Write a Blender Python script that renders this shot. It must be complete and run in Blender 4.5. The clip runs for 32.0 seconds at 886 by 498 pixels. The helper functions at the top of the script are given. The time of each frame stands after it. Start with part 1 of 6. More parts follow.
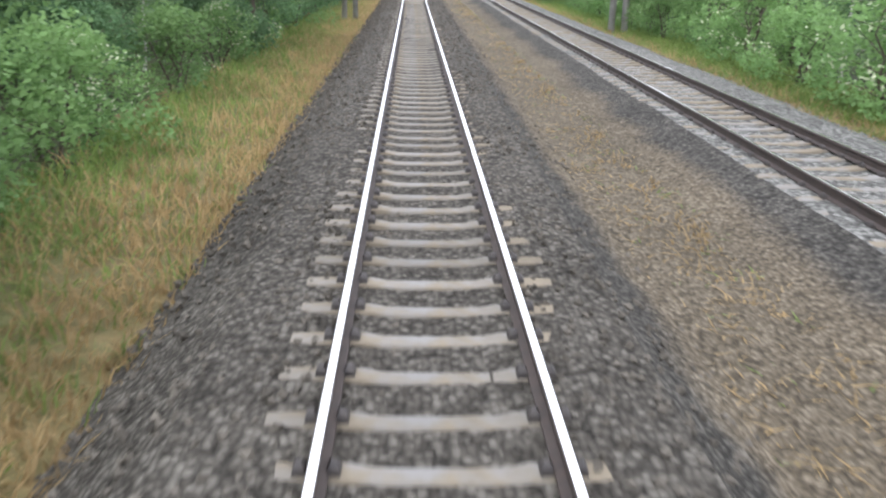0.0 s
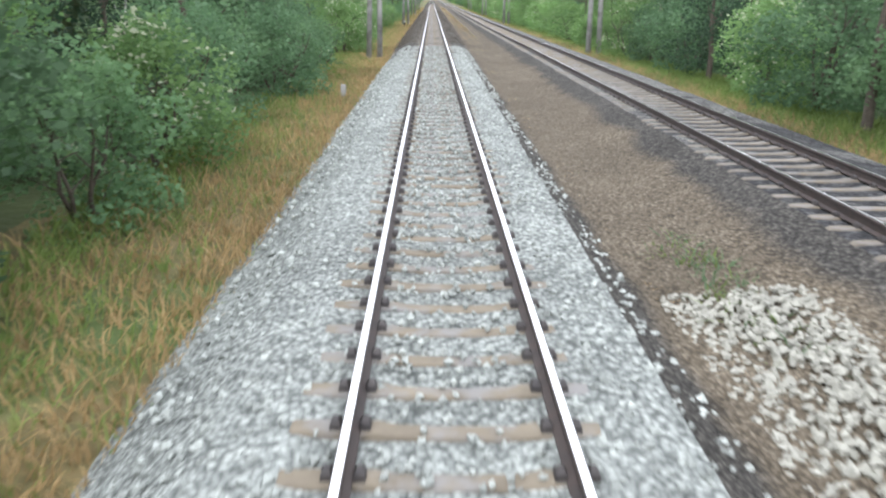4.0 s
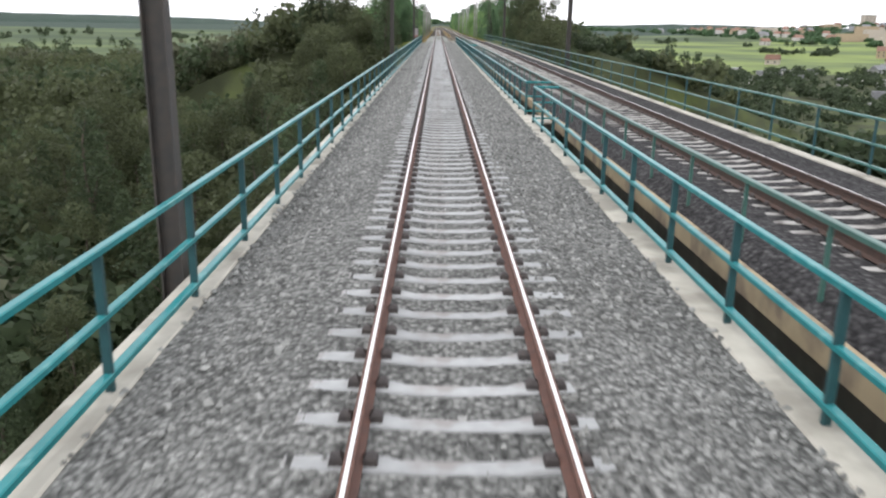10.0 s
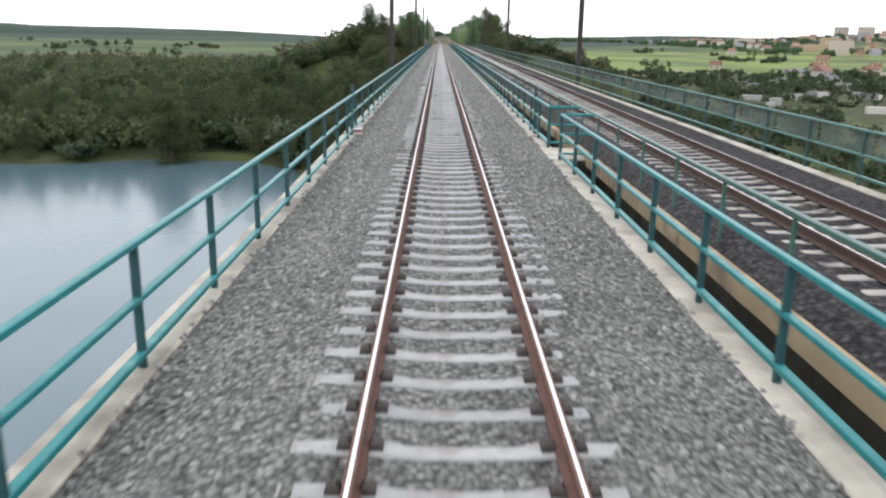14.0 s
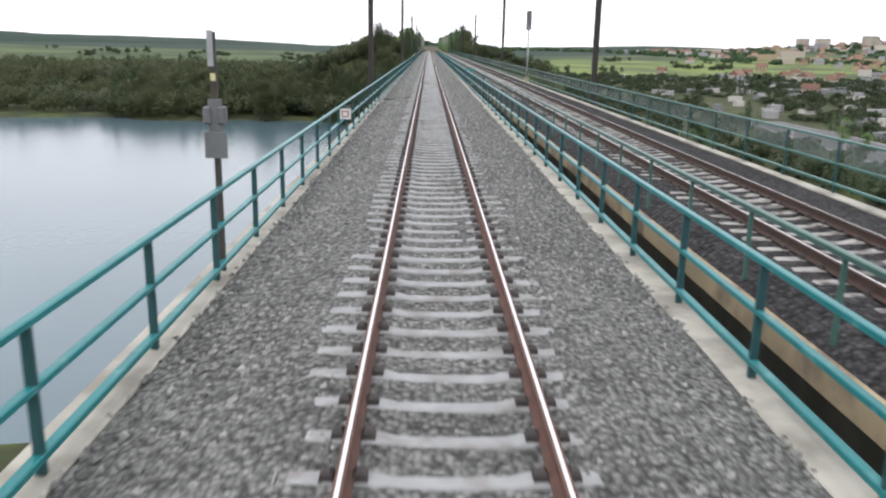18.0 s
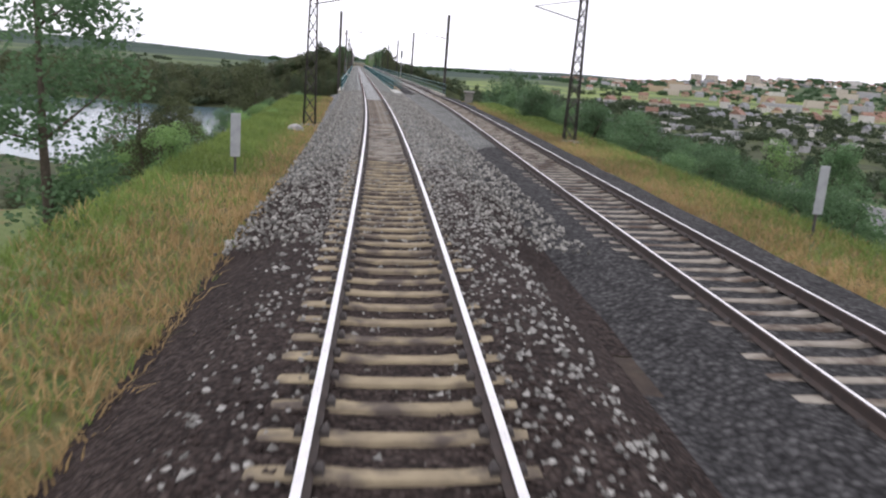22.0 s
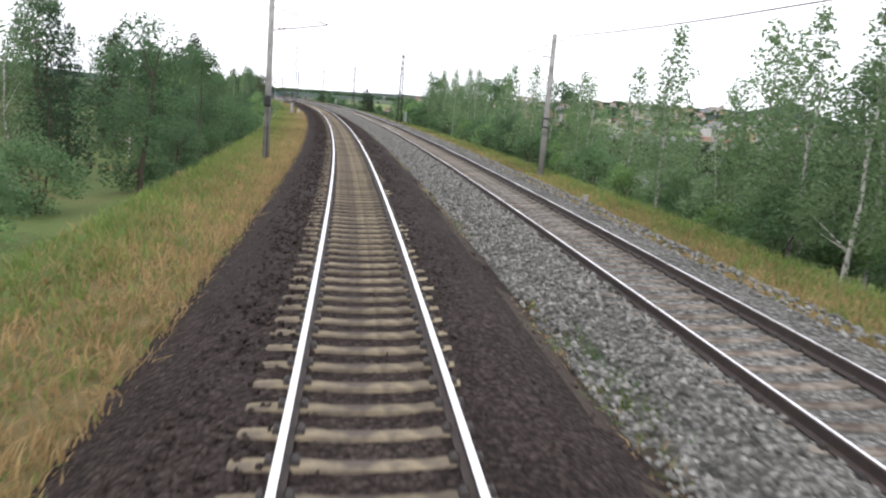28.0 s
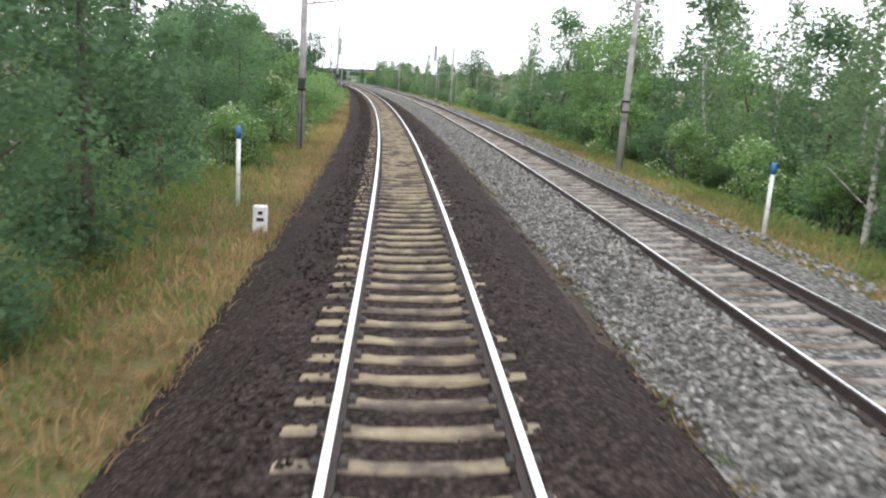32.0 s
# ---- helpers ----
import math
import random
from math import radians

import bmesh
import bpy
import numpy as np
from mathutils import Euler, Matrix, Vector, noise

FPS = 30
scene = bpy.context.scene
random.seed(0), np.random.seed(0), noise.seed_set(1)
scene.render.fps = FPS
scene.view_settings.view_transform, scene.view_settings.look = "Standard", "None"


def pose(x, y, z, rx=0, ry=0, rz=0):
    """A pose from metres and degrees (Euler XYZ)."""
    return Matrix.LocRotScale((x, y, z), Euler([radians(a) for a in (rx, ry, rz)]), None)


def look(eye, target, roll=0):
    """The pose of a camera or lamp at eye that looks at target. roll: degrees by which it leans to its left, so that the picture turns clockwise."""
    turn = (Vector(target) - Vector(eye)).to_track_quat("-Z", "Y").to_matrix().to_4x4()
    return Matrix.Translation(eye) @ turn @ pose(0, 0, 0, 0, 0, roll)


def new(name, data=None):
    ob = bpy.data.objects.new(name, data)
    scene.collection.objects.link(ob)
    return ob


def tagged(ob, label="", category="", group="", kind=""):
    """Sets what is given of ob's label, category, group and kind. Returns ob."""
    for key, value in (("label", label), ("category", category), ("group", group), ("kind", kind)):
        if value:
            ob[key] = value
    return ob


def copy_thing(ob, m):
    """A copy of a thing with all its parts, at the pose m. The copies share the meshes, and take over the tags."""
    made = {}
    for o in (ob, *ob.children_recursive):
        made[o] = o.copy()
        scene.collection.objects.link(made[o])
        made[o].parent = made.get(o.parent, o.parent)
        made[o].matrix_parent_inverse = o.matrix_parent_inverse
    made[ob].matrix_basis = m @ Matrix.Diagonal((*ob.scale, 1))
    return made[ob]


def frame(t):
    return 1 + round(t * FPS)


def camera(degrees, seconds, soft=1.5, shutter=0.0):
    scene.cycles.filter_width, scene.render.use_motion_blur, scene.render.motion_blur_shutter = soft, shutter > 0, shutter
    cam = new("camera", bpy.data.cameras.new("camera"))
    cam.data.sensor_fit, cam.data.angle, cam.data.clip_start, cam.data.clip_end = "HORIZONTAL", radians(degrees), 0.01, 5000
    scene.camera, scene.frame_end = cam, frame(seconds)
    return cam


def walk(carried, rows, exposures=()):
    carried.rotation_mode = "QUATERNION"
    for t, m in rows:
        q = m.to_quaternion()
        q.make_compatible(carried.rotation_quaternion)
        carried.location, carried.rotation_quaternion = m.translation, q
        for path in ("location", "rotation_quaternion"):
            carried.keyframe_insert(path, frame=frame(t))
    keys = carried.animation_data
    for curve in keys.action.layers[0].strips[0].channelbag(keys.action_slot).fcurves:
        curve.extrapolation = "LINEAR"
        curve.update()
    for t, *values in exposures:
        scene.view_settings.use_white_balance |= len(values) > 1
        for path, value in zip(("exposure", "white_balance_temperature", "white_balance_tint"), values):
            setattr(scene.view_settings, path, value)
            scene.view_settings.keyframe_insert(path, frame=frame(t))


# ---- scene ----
cam = camera(58.25, 32.0, soft=2.2, shutter=0.07)
PATH = [
    (0.0, pose(-0.21, 543.83, 2.754, 69.83, -1.28, -2.12)),
    (0.5, pose(-0.21, 528.95, 2.754, 71.33, -1.26, -2.15)),
    (1.0, pose(-0.21, 514.06, 2.754, 71.54, -1.03, -1.59)),
    (1.5, pose(-0.21, 499.17, 2.754, 72.15, -0.96, -0.62)),
    (2.0, pose(-0.21, 484.42, 2.754, 71.91, -0.91, -1.39)),
    (2.5, pose(-0.21, 469.81, 2.754, 70.74, -0.82, -1.97)),
    (3.0, pose(-0.21, 455.28, 2.754, 71.26, -1.09, -0.89)),
    (3.5, pose(-0.21, 440.82, 2.754, 72.46, -1.04, -0.92)),
    (4.0, pose(-0.21, 426.48, 2.754, 72.43, -0.84, -0.79)),
    (4.5, pose(-0.21, 412.25, 2.754, 72.77, -0.55, -0.88)),
    (6.5, pose(-0.21, 357.28, 2.754, 74.29, -1.13, -0.55)),
    (7.0, pose(-0.21, 343.76, 2.754, 75.21, -1.10, -0.75)),
    (7.5, pose(-0.21, 330.26, 2.754, 75.49, -0.81, -0.36)),
    (8.0, pose(-0.21, 316.79, 2.754, 74.62, -0.95, 0.04)),
    (8.5, pose(-0.21, 303.30, 2.754, 74.90, -1.00, -0.27)),
    (9.0, pose(-0.21, 289.81, 2.754, 74.84, -0.65, -0.34)),
    (9.5, pose(-0.21, 276.29, 2.754, 74.01, -0.62, -0.47)),
    (10.0, pose(-0.21, 262.75, 2.754, 74.26, -0.96, -0.37)),
    (10.5, pose(-0.21, 249.18, 2.754, 75.06, -1.12, -0.83)),
    (11.0, pose(-0.21, 235.56, 2.754, 76.09, -1.03, -0.83)),
    (11.5, pose(-0.21, 221.89, 2.754, 76.46, -0.60, -1.13)),
    (12.0, pose(-0.21, 208.16, 2.754, 75.95, -1.00, -1.19)),
    (12.5, pose(-0.21, 194.31, 2.754, 75.87, -1.02, -0.95)),
    (13.0, pose(-0.21, 180.34, 2.754, 75.50, -0.68, -0.04)),
    (13.5, pose(-0.21, 166.24, 2.754, 75.15, -0.39, -0.44)),
    (14.0, pose(-0.21, 152.00, 2.754, 75.04, -0.94, -0.24)),
    (14.5, pose(-0.21, 137.80, 2.754, 75.17, -1.14, -0.39)),
    (16.5, pose(-0.21, 82.22, 2.754, 76.28, -0.63, -0.89)),
    (17.0, pose(-0.21, 68.47, 2.754, 75.27, -1.06, -0.99)),
    (17.5, pose(-0.21, 54.84, 2.754, 75.03, -1.13, -1.40)),
    (18.0, pose(-0.21, 41.28, 2.754, 75.69, -1.15, -1.01)),
    (18.5, pose(-0.21, 27.69, 2.754, 75.30, -1.16, -0.97)),
    (19.0, pose(-0.22, 13.95, 2.753, 74.68, -1.24, -1.44)),
    (19.5, pose(-0.26, 0.00, 2.752, 75.14, -1.23, -1.32)),
    (20.0, pose(-0.35, -14.18, 2.748, 75.43, -2.33, -1.10)),
    (20.5, pose(-0.52, -28.26, 2.746, 75.89, -2.48, -1.50)),
    (21.0, pose(-0.77, -42.28, 2.746, 76.45, -3.17, -2.70)),
    (21.5, pose(-1.14, -56.52, 2.745, 75.62, -3.28, -3.66)),
    (22.0, pose(-1.66, -71.03, 2.744, 77.18, -4.30, -6.11)),
    (22.5, pose(-2.34, -86.06, 2.743, 77.47, -4.11, -6.69)),
    (23.0, pose(-3.22, -101.44, 2.742, 78.10, -5.14, -6.18)),
    (23.5, pose(-4.28, -116.96, 2.742, 77.80, -5.46, -7.60)),
    (24.0, pose(-5.55, -132.69, 2.742, 78.15, -5.68, -9.59)),
    (24.5, pose(-7.02, -148.60, 2.743, 78.40, -6.06, -10.89)),
    (25.0, pose(-8.69, -164.56, 2.744, 77.56, -5.88, -12.26)),
    (25.5, pose(-10.54, -180.57, 2.744, 78.02, -6.14, -13.46)),
    (27.5, pose(-20.37, -247.53, 2.742, 79.44, -5.28, -14.57)),
    (28.0, pose(-23.24, -263.52, 2.743, 79.49, -4.74, -16.52)),
    (28.5, pose(-26.31, -279.54, 2.743, 78.67, -4.30, -15.60)),
    (29.0, pose(-29.58, -295.51, 2.743, 79.58, -3.91, -15.76)),
    (29.3, pose(-31.62, -305.05, 2.743, 80.14, -4.03, -17.85)),
    (29.5, pose(-33.02, -311.38, 2.743, 79.53, -3.87, -17.56)),
    (30.0, pose(-36.62, -327.08, 2.743, 78.81, -3.78, -16.65)),
    (30.5, pose(-40.40, -342.66, 2.742, 78.40, -3.93, -17.31)),
    (31.0, pose(-44.37, -358.18, 2.741, 77.72, -3.82, -16.91)),
    (31.4, pose(-47.70, -370.58, 2.740, 78.39, -3.88, -17.37)),
    (31.5, pose(-48.56, -373.67, 2.740, 78.01, -3.94, -17.49)),
    (32.0, pose(-52.98, -389.16, 2.740, 77.88, -3.95, -19.06)),
]
EXPOSURES = [(0.0, 0.82, 5950, 9), (2.0, 1.08, 5850, 9), (3.0, 0.9, 5950, 8), (4.5, 0.82, 5950, 8), (6.5, 0.42, 6150, 9), (9.0, 0.14, 6350, 10), (14.5, 0.0, 6400, 10), (17.0, -0.05, 6400, 10), (21.0, -0.27, 6250, 15), (25.5, 0.0, 6350, 11), (28.0, 0.08, 6250, 10), (31.0, 0.12, 6250, 9), (32.0, .36, 6250, 9)]
walk(cam, PATH, EXPOSURES)

# ---- sky and light ----
world = bpy.data.worlds.new("overcast_sky")
scene.world = world
world.use_nodes = True
wn, wl = world.node_tree.nodes, world.node_tree.links
wn.clear()
w_out = wn.new("ShaderNodeOutputWorld")
w_bg = wn.new("ShaderNodeBackground")
w_sky = wn.new("ShaderNodeTexSky")
w_sky.sky_type = 'NISHITA'
w_sky.sun_disc = False
w_sky.sun_elevation = radians(48)
w_sky.sun_rotation = radians(200)
w_sky.dust_density = 6.0
w_scale = wn.new("ShaderNodeMixRGB")
w_scale.blend_type = 'MULTIPLY'
w_scale.inputs[0].default_value = 1.0
w_scale.inputs[2].default_value = (0.07, 0.07, 0.07, 1)
w_cloud = wn.new("ShaderNodeTexNoise")
w_cloud.inputs["Scale"].default_value = 1.6
w_cloud.inputs["Detail"].default_value = 4.0
w_ramp = wn.new("ShaderNodeMapRange")
w_ramp.inputs[1].default_value, w_ramp.inputs[2].default_value = 0.25, 0.6
w_ramp.inputs[3].default_value, w_ramp.inputs[4].default_value = 0.8, 1.0
w_mix = wn.new("ShaderNodeMixRGB")
w_mix.inputs[2].default_value = (1.62, 1.60, 1.66, 1)
w_co = wn.new("ShaderNodeTexCoord")
wl.new(w_co.outputs["Generated"], w_cloud.inputs["Vector"])
wl.new(w_cloud.outputs["Fac"], w_ramp.inputs[0])
wl.new(w_sky.outputs[0], w_scale.inputs[1])
wl.new(w_ramp.outputs[0], w_mix.inputs[0])
wl.new(w_scale.outputs[0], w_mix.inputs[1])
wl.new(w_mix.outputs[0], w_bg.inputs[0])
wl.new(w_bg.outputs[0], w_out.inputs[0])
w_bg.inputs[1].default_value = 1.0
sun_data = bpy.data.lights.new("sun", 'SUN')
sun_data.energy, sun_data.angle, sun_data.color = 0.9, radians(12), (1.0, 0.98, 0.95)
sun = new("sun", sun_data)
sun.matrix_world = look((0, 0, 60), (25, 40, 0))

# ---- the line of the railway ----
# s runs along the main track (metres, rising in the viewing direction), u across it (to the right), z above the rail heads
KNOT_S = [60.0, 30.0, 0.0, -20.0, -40.0, -60.0, -80.0, -100.0, -130.0, -160.0, -200.0, -240.0, -280.0, -320.0, -380.0, -440.0]
KNOT_K = [-0.004, -0.008, 0.185, 0.508, 0.579, 0.635, 0.716, 0.781, 0.794, 0.679, 0.708, 0.803, 0.717, 0.722, 0.907, 0.878]
CANT = 55.94
TRACK2 = 5.292
DECK_LIFT = 0.26  # the second deck's beam stands higher
S_GRID = np.arange(120, -761, -1.0)
K_GRID = np.interp(S_GRID, KNOT_S[::-1], KNOT_K[::-1], left=KNOT_K[-1], right=0) / 1000
PHI = np.concatenate([[0], np.cumsum((K_GRID[1:] + K_GRID[:-1]) / 2)]) * -1.0
_mid = (PHI[1:] + PHI[:-1]) / 2
X_GRID = np.concatenate([[0], np.cumsum(np.sin(_mid))])
Y_GRID = 120 - np.concatenate([[0], np.cumsum(np.cos(_mid))])


def line(s):
    """Place, heading and curvature of the main track at s."""
    if s >= 120:
        return 0.0, s, 0.0, 0.0
    i = min(int(120 - s), len(S_GRID) - 2)
    f = (120 - s) - i
    a = 1 - f
    return (X_GRID[i] * a + X_GRID[i + 1] * f, Y_GRID[i] * a + Y_GRID[i + 1] * f,
            PHI[i] * a + PHI[i + 1] * f, K_GRID[i] * a + K_GRID[i + 1] * f)


def spread(s):
    """The tracks run further apart on the bridge and in the forest than in the curve."""
    f = min(1.0, max(0.0, (s + 60) / 62))
    return -0.17 + 1.05 * f * f * (3 - 2 * f)


def level(s):
    """How much higher the second track lies than the main one near the forest end of the bridge."""
    return float(np.interp(s, [20, 80, 190, 303, 360, 400, 466, 525], [0.0, 0.02, 0.06, 0.14, 0.21, 0.21, 0.12, 0.0]))


def at(u, s, z, centre=None):
    """The world's place of a point; with a centre, on that track's canted plane."""
    x, y, phi, k = line(s)
    if centre is None and u > 8.2:
        z += level(s)
    if centre is not None:
        c = CANT * k
        d = u - centre
        if centre == TRACK2:
            centre += spread(s)
            z += level(s)
        u, z = centre + d * math.cos(c) - z * math.sin(c), d * math.sin(c) + z * math.cos(c)
    return Vector((x + u * math.cos(phi), y + u * math.sin(phi), z))


def stand(u, s, z=0.0, turn=0.0, size=1.0):
    """A pose on the line: upright, with its y axis along the track."""
    p = at(u, s, z)
    m = Matrix.Translation(p) @ Matrix.Rotation(line(s)[2] + radians(turn), 4, 'Z')
    return m @ Matrix.Scale(size, 4) if size != 1.0 else m


def canted(u, s, z=0.0, centre=0.0):
    """A pose on a track's canted plane."""
    x, y, phi, k = line(s)
    return Matrix.Translation(at(u, s, z, centre)) @ Matrix.Rotation(phi, 4, 'Z') @ Matrix.Rotation(-CANT * k, 4, 'Y')


def smooth(a, b, v):
    t = min(1.0, max(0.0, (v - a) / (b - a)))
    return t * t * (3 - 2 * t)


BRIDGE_A, BRIDGE_B = 16.0, 411.0
WATER_Z = -23.0
FLOOR_LEFT, FLOOR_RIGHT = -22.2, -19.8


def lake(s, u):
    """1 where the lake lies, 0 on land, soft at the shore."""
    far = 308 - 22 * smooth(-34, -20, u) + 5 * math.sin(u * 0.09) + 0.05 * max(0.0, -u - 110)
    near = 104 + 8 * math.sin(u * 0.05) + 0.25 * max(0.0, -u - 30)
    side = smooth(-15, -22, u) * (1 - smooth(-520, -700, u) if u < -520 else 1)
    return side * smooth(near - 14, near + 6, s) * (1 - smooth(far - 6, far + 8, s))


ROAD = [(-260, 72), (-160, 62), (-80, 57), (-40, 57), (0, 57), (30, 57.5), (60, 59), (120, 64), (207, 77), (240, 91), (300, 107), (420, 140)]


def road_u(s):
    return float(np.interp(s, [q[0] for q in ROAD], [q[1] for q in ROAD]))


def road_z(s):
    return float(np.interp(s, [-300, -230, -150, -40, 13, 80, 120, 207, 240, 300], [-5.5, -6.5, -8.5, -9.4, -10.4, -11.2, -11.8, -13.0, -16.0, -19.0]))


def ground_z(s, u):
    """Height of the natural ground."""
    valley = smooth(12, 52, s) * (1 - smooth(345, 419, s))
    top = -0.85 - 20.5 * valley + 0.3 * smooth(3, 8, u) * smooth(-60, 0, s)
    if u < -3.4:
        d, side = -3.4 - u, 0
    elif u > 10.4:
        d, side = u - 10.4, 1
    else:
        d, side = 0.0, 2
    if s > 418:
        base = -1.3 - 17.5 * smooth(14, 75, d)
        slope = 0.3
    elif s > 13:
        base = FLOOR_LEFT if side == 0 else float(np.interp(s, [13, 60, 120, 200], [-12.0, -15.0, -18.5, FLOOR_RIGHT]))
        slope = 0.5
    elif side == 1:
        base = np.interp(s, [-440, -300, -230, -150, -40, 13], [-3.0, -3.0, -4.0, -8.5, -9.6, -12.0])
        slope = 0.42
    else:
        base = np.interp(s, [-440, -300, -120, -40, 13], [-1.9, -1.9, -2.6, -7.0, -14.0])
        slope = 0.34 if s < -60 else 0.5
    z = max(base, top - slope * max(0.0, d - 1.4)) if side != 2 else top
    lump = noise.noise(Vector((s * 0.035, u * 0.035, 2.0)))
    z += lump * min(1.2, d * 0.05) if side != 2 else 0
    far = smooth(120, 600, abs(u - 3))
    z = z * (1 - far) + (-18.5 + 4 * lump) * far
    ahead = smooth(900, 2600, math.hypot(u, max(0.0, s - 300)))
    z += ahead * (-4 + 24 * (0.5 + 0.5 * noise.noise(Vector((s * 0.0006 + 3, u * 0.0007, 8.0)))))
    if s > 430:
        z += smooth(650, 1500, s) * 6 * smooth(60, 300, abs(u))
    z += 46 * math.exp(-((u - 1250) / 520) ** 2 - ((s - 1750) / 420) ** 2)
    if u > 30 and -280 < s < 430:
        f = smooth(19, 11, abs(u - road_u(s)))
        z = z * (1 - f) + road_z(s) * f
    if 20 < s < 360 and u < -10:
        z = max(z, WATER_Z + 0.6)
    return z - 3.5 * lake(s, u)


# ---- materials ----
def material(name, colour, colour2=None, rough=0.85, scale=6.0, detail=5.0, metal=0.0, bump=0.0, bump_scale=None,
             vary=0.0, spots=None, spot_scale=1.0, spot_amount=0.5, island=0.0):
    """A surface with two scales of colour, relief and, where asked, a tone of its own for each object or leaf."""
    m = bpy.data.materials.new(name)
    m.use_nodes = True
    n, l = m.node_tree.nodes, m.node_tree.links
    p = n["Principled BSDF"]
    p.inputs["Roughness"].default_value = rough
    p.inputs["Metallic"].default_value = metal
    if rough >= 0.85:
        p.inputs["Specular IOR Level"].default_value = 0.15
    co = n.new("ShaderNodeTexCoord")
    tex = n.new("ShaderNodeTexNoise")
    tex.inputs["Scale"].default_value, tex.inputs["Detail"].default_value = scale, detail
    l.new(co.outputs["Object"], tex.inputs["Vector"])
    ramp = n.new("ShaderNodeMapRange")
    ramp.inputs[1].default_value, ramp.inputs[2].default_value = 0.3, 0.7
    l.new(tex.outputs["Fac"], ramp.inputs[0])
    mix = n.new("ShaderNodeMixRGB")
    mix.inputs[1].default_value = (*colour, 1)
    mix.inputs[2].default_value = (*(colour2 or [c * 0.7 for c in colour]), 1)
    l.new(ramp.outputs[0], mix.inputs[0])
    last = mix.outputs[0]
    if spots:
        t2 = n.new("ShaderNodeTexNoise")
        t2.inputs["Scale"].default_value, t2.inputs["Detail"].default_value = spot_scale, 6.0
        l.new(co.outputs["Object"], t2.inputs["Vector"])
        r2 = n.new("ShaderNodeMapRange")
        r2.inputs[1].default_value, r2.inputs[2].default_value = 0.62 - spot_amount * 0.25, 0.7 - spot_amount * 0.1
        l.new(t2.outputs["Fac"], r2.inputs[0])
        m2 = n.new("ShaderNodeMixRGB")
        m2.inputs[2].default_value = (*spots, 1)
        l.new(r2.outputs[0], m2.inputs[0])
        l.new(last, m2.inputs[1])
        last = m2.outputs[0]
    for amount, node, socket in ((vary, "ShaderNodeObjectInfo", "Random"), (island, "ShaderNodeNewGeometry", "Random Per Island")):
        if amount:
            info = n.new(node)
            r3 = n.new("ShaderNodeMapRange")
            r3.inputs[3].default_value, r3.inputs[4].default_value = 1 - amount, 1 + amount
            l.new(info.outputs[socket], r3.inputs[0])
            hsv = n.new("ShaderNodeHueSaturation")
            l.new(r3.outputs[0], hsv.inputs["Value"])
            l.new(last, hsv.inputs["Color"])
            last = hsv.outputs[0]
    l.new(last, p.inputs["Base Color"])
    if bump:
        t3 = n.new("ShaderNodeTexNoise")
        t3.inputs["Scale"].default_value, t3.inputs["Detail"].default_value = bump_scale or scale * 4, 4.0
        l.new(co.outputs["Object"], t3.inputs["Vector"])
        b = n.new("ShaderNodeBump")
        b.inputs["Strength"].default_value, b.inputs["Distance"].default_value = 0.6, bump
        l.new(t3.outputs["Fac"], b.inputs["Height"])
        l.new(b.outputs[0], p.inputs["Normal"])
    return m


def leaf_material(name, colour, colour2, vary=0.2, island=0.16):
    m = material(name, colour, colour2, rough=0.6, scale=0.6, vary=vary, island=island)
    n, l = m.node_tree.nodes, m.node_tree.links
    p = n["Principled BSDF"]
    p.inputs["Specular IOR Level"].default_value = 0.25
    tr = n.new("ShaderNodeBsdfTranslucent")
    l.new(p.inputs["Base Color"].links[0].from_socket, tr.inputs[0])
    add = n.new("ShaderNodeMixShader")
    add.inputs[0].default_value = 0.5
    l.new(p.outputs[0], add.inputs[1])
    l.new(tr.outputs[0], add.inputs[2])
    l.new(add.outputs[0], n["Material Output"].inputs[0])
    return m


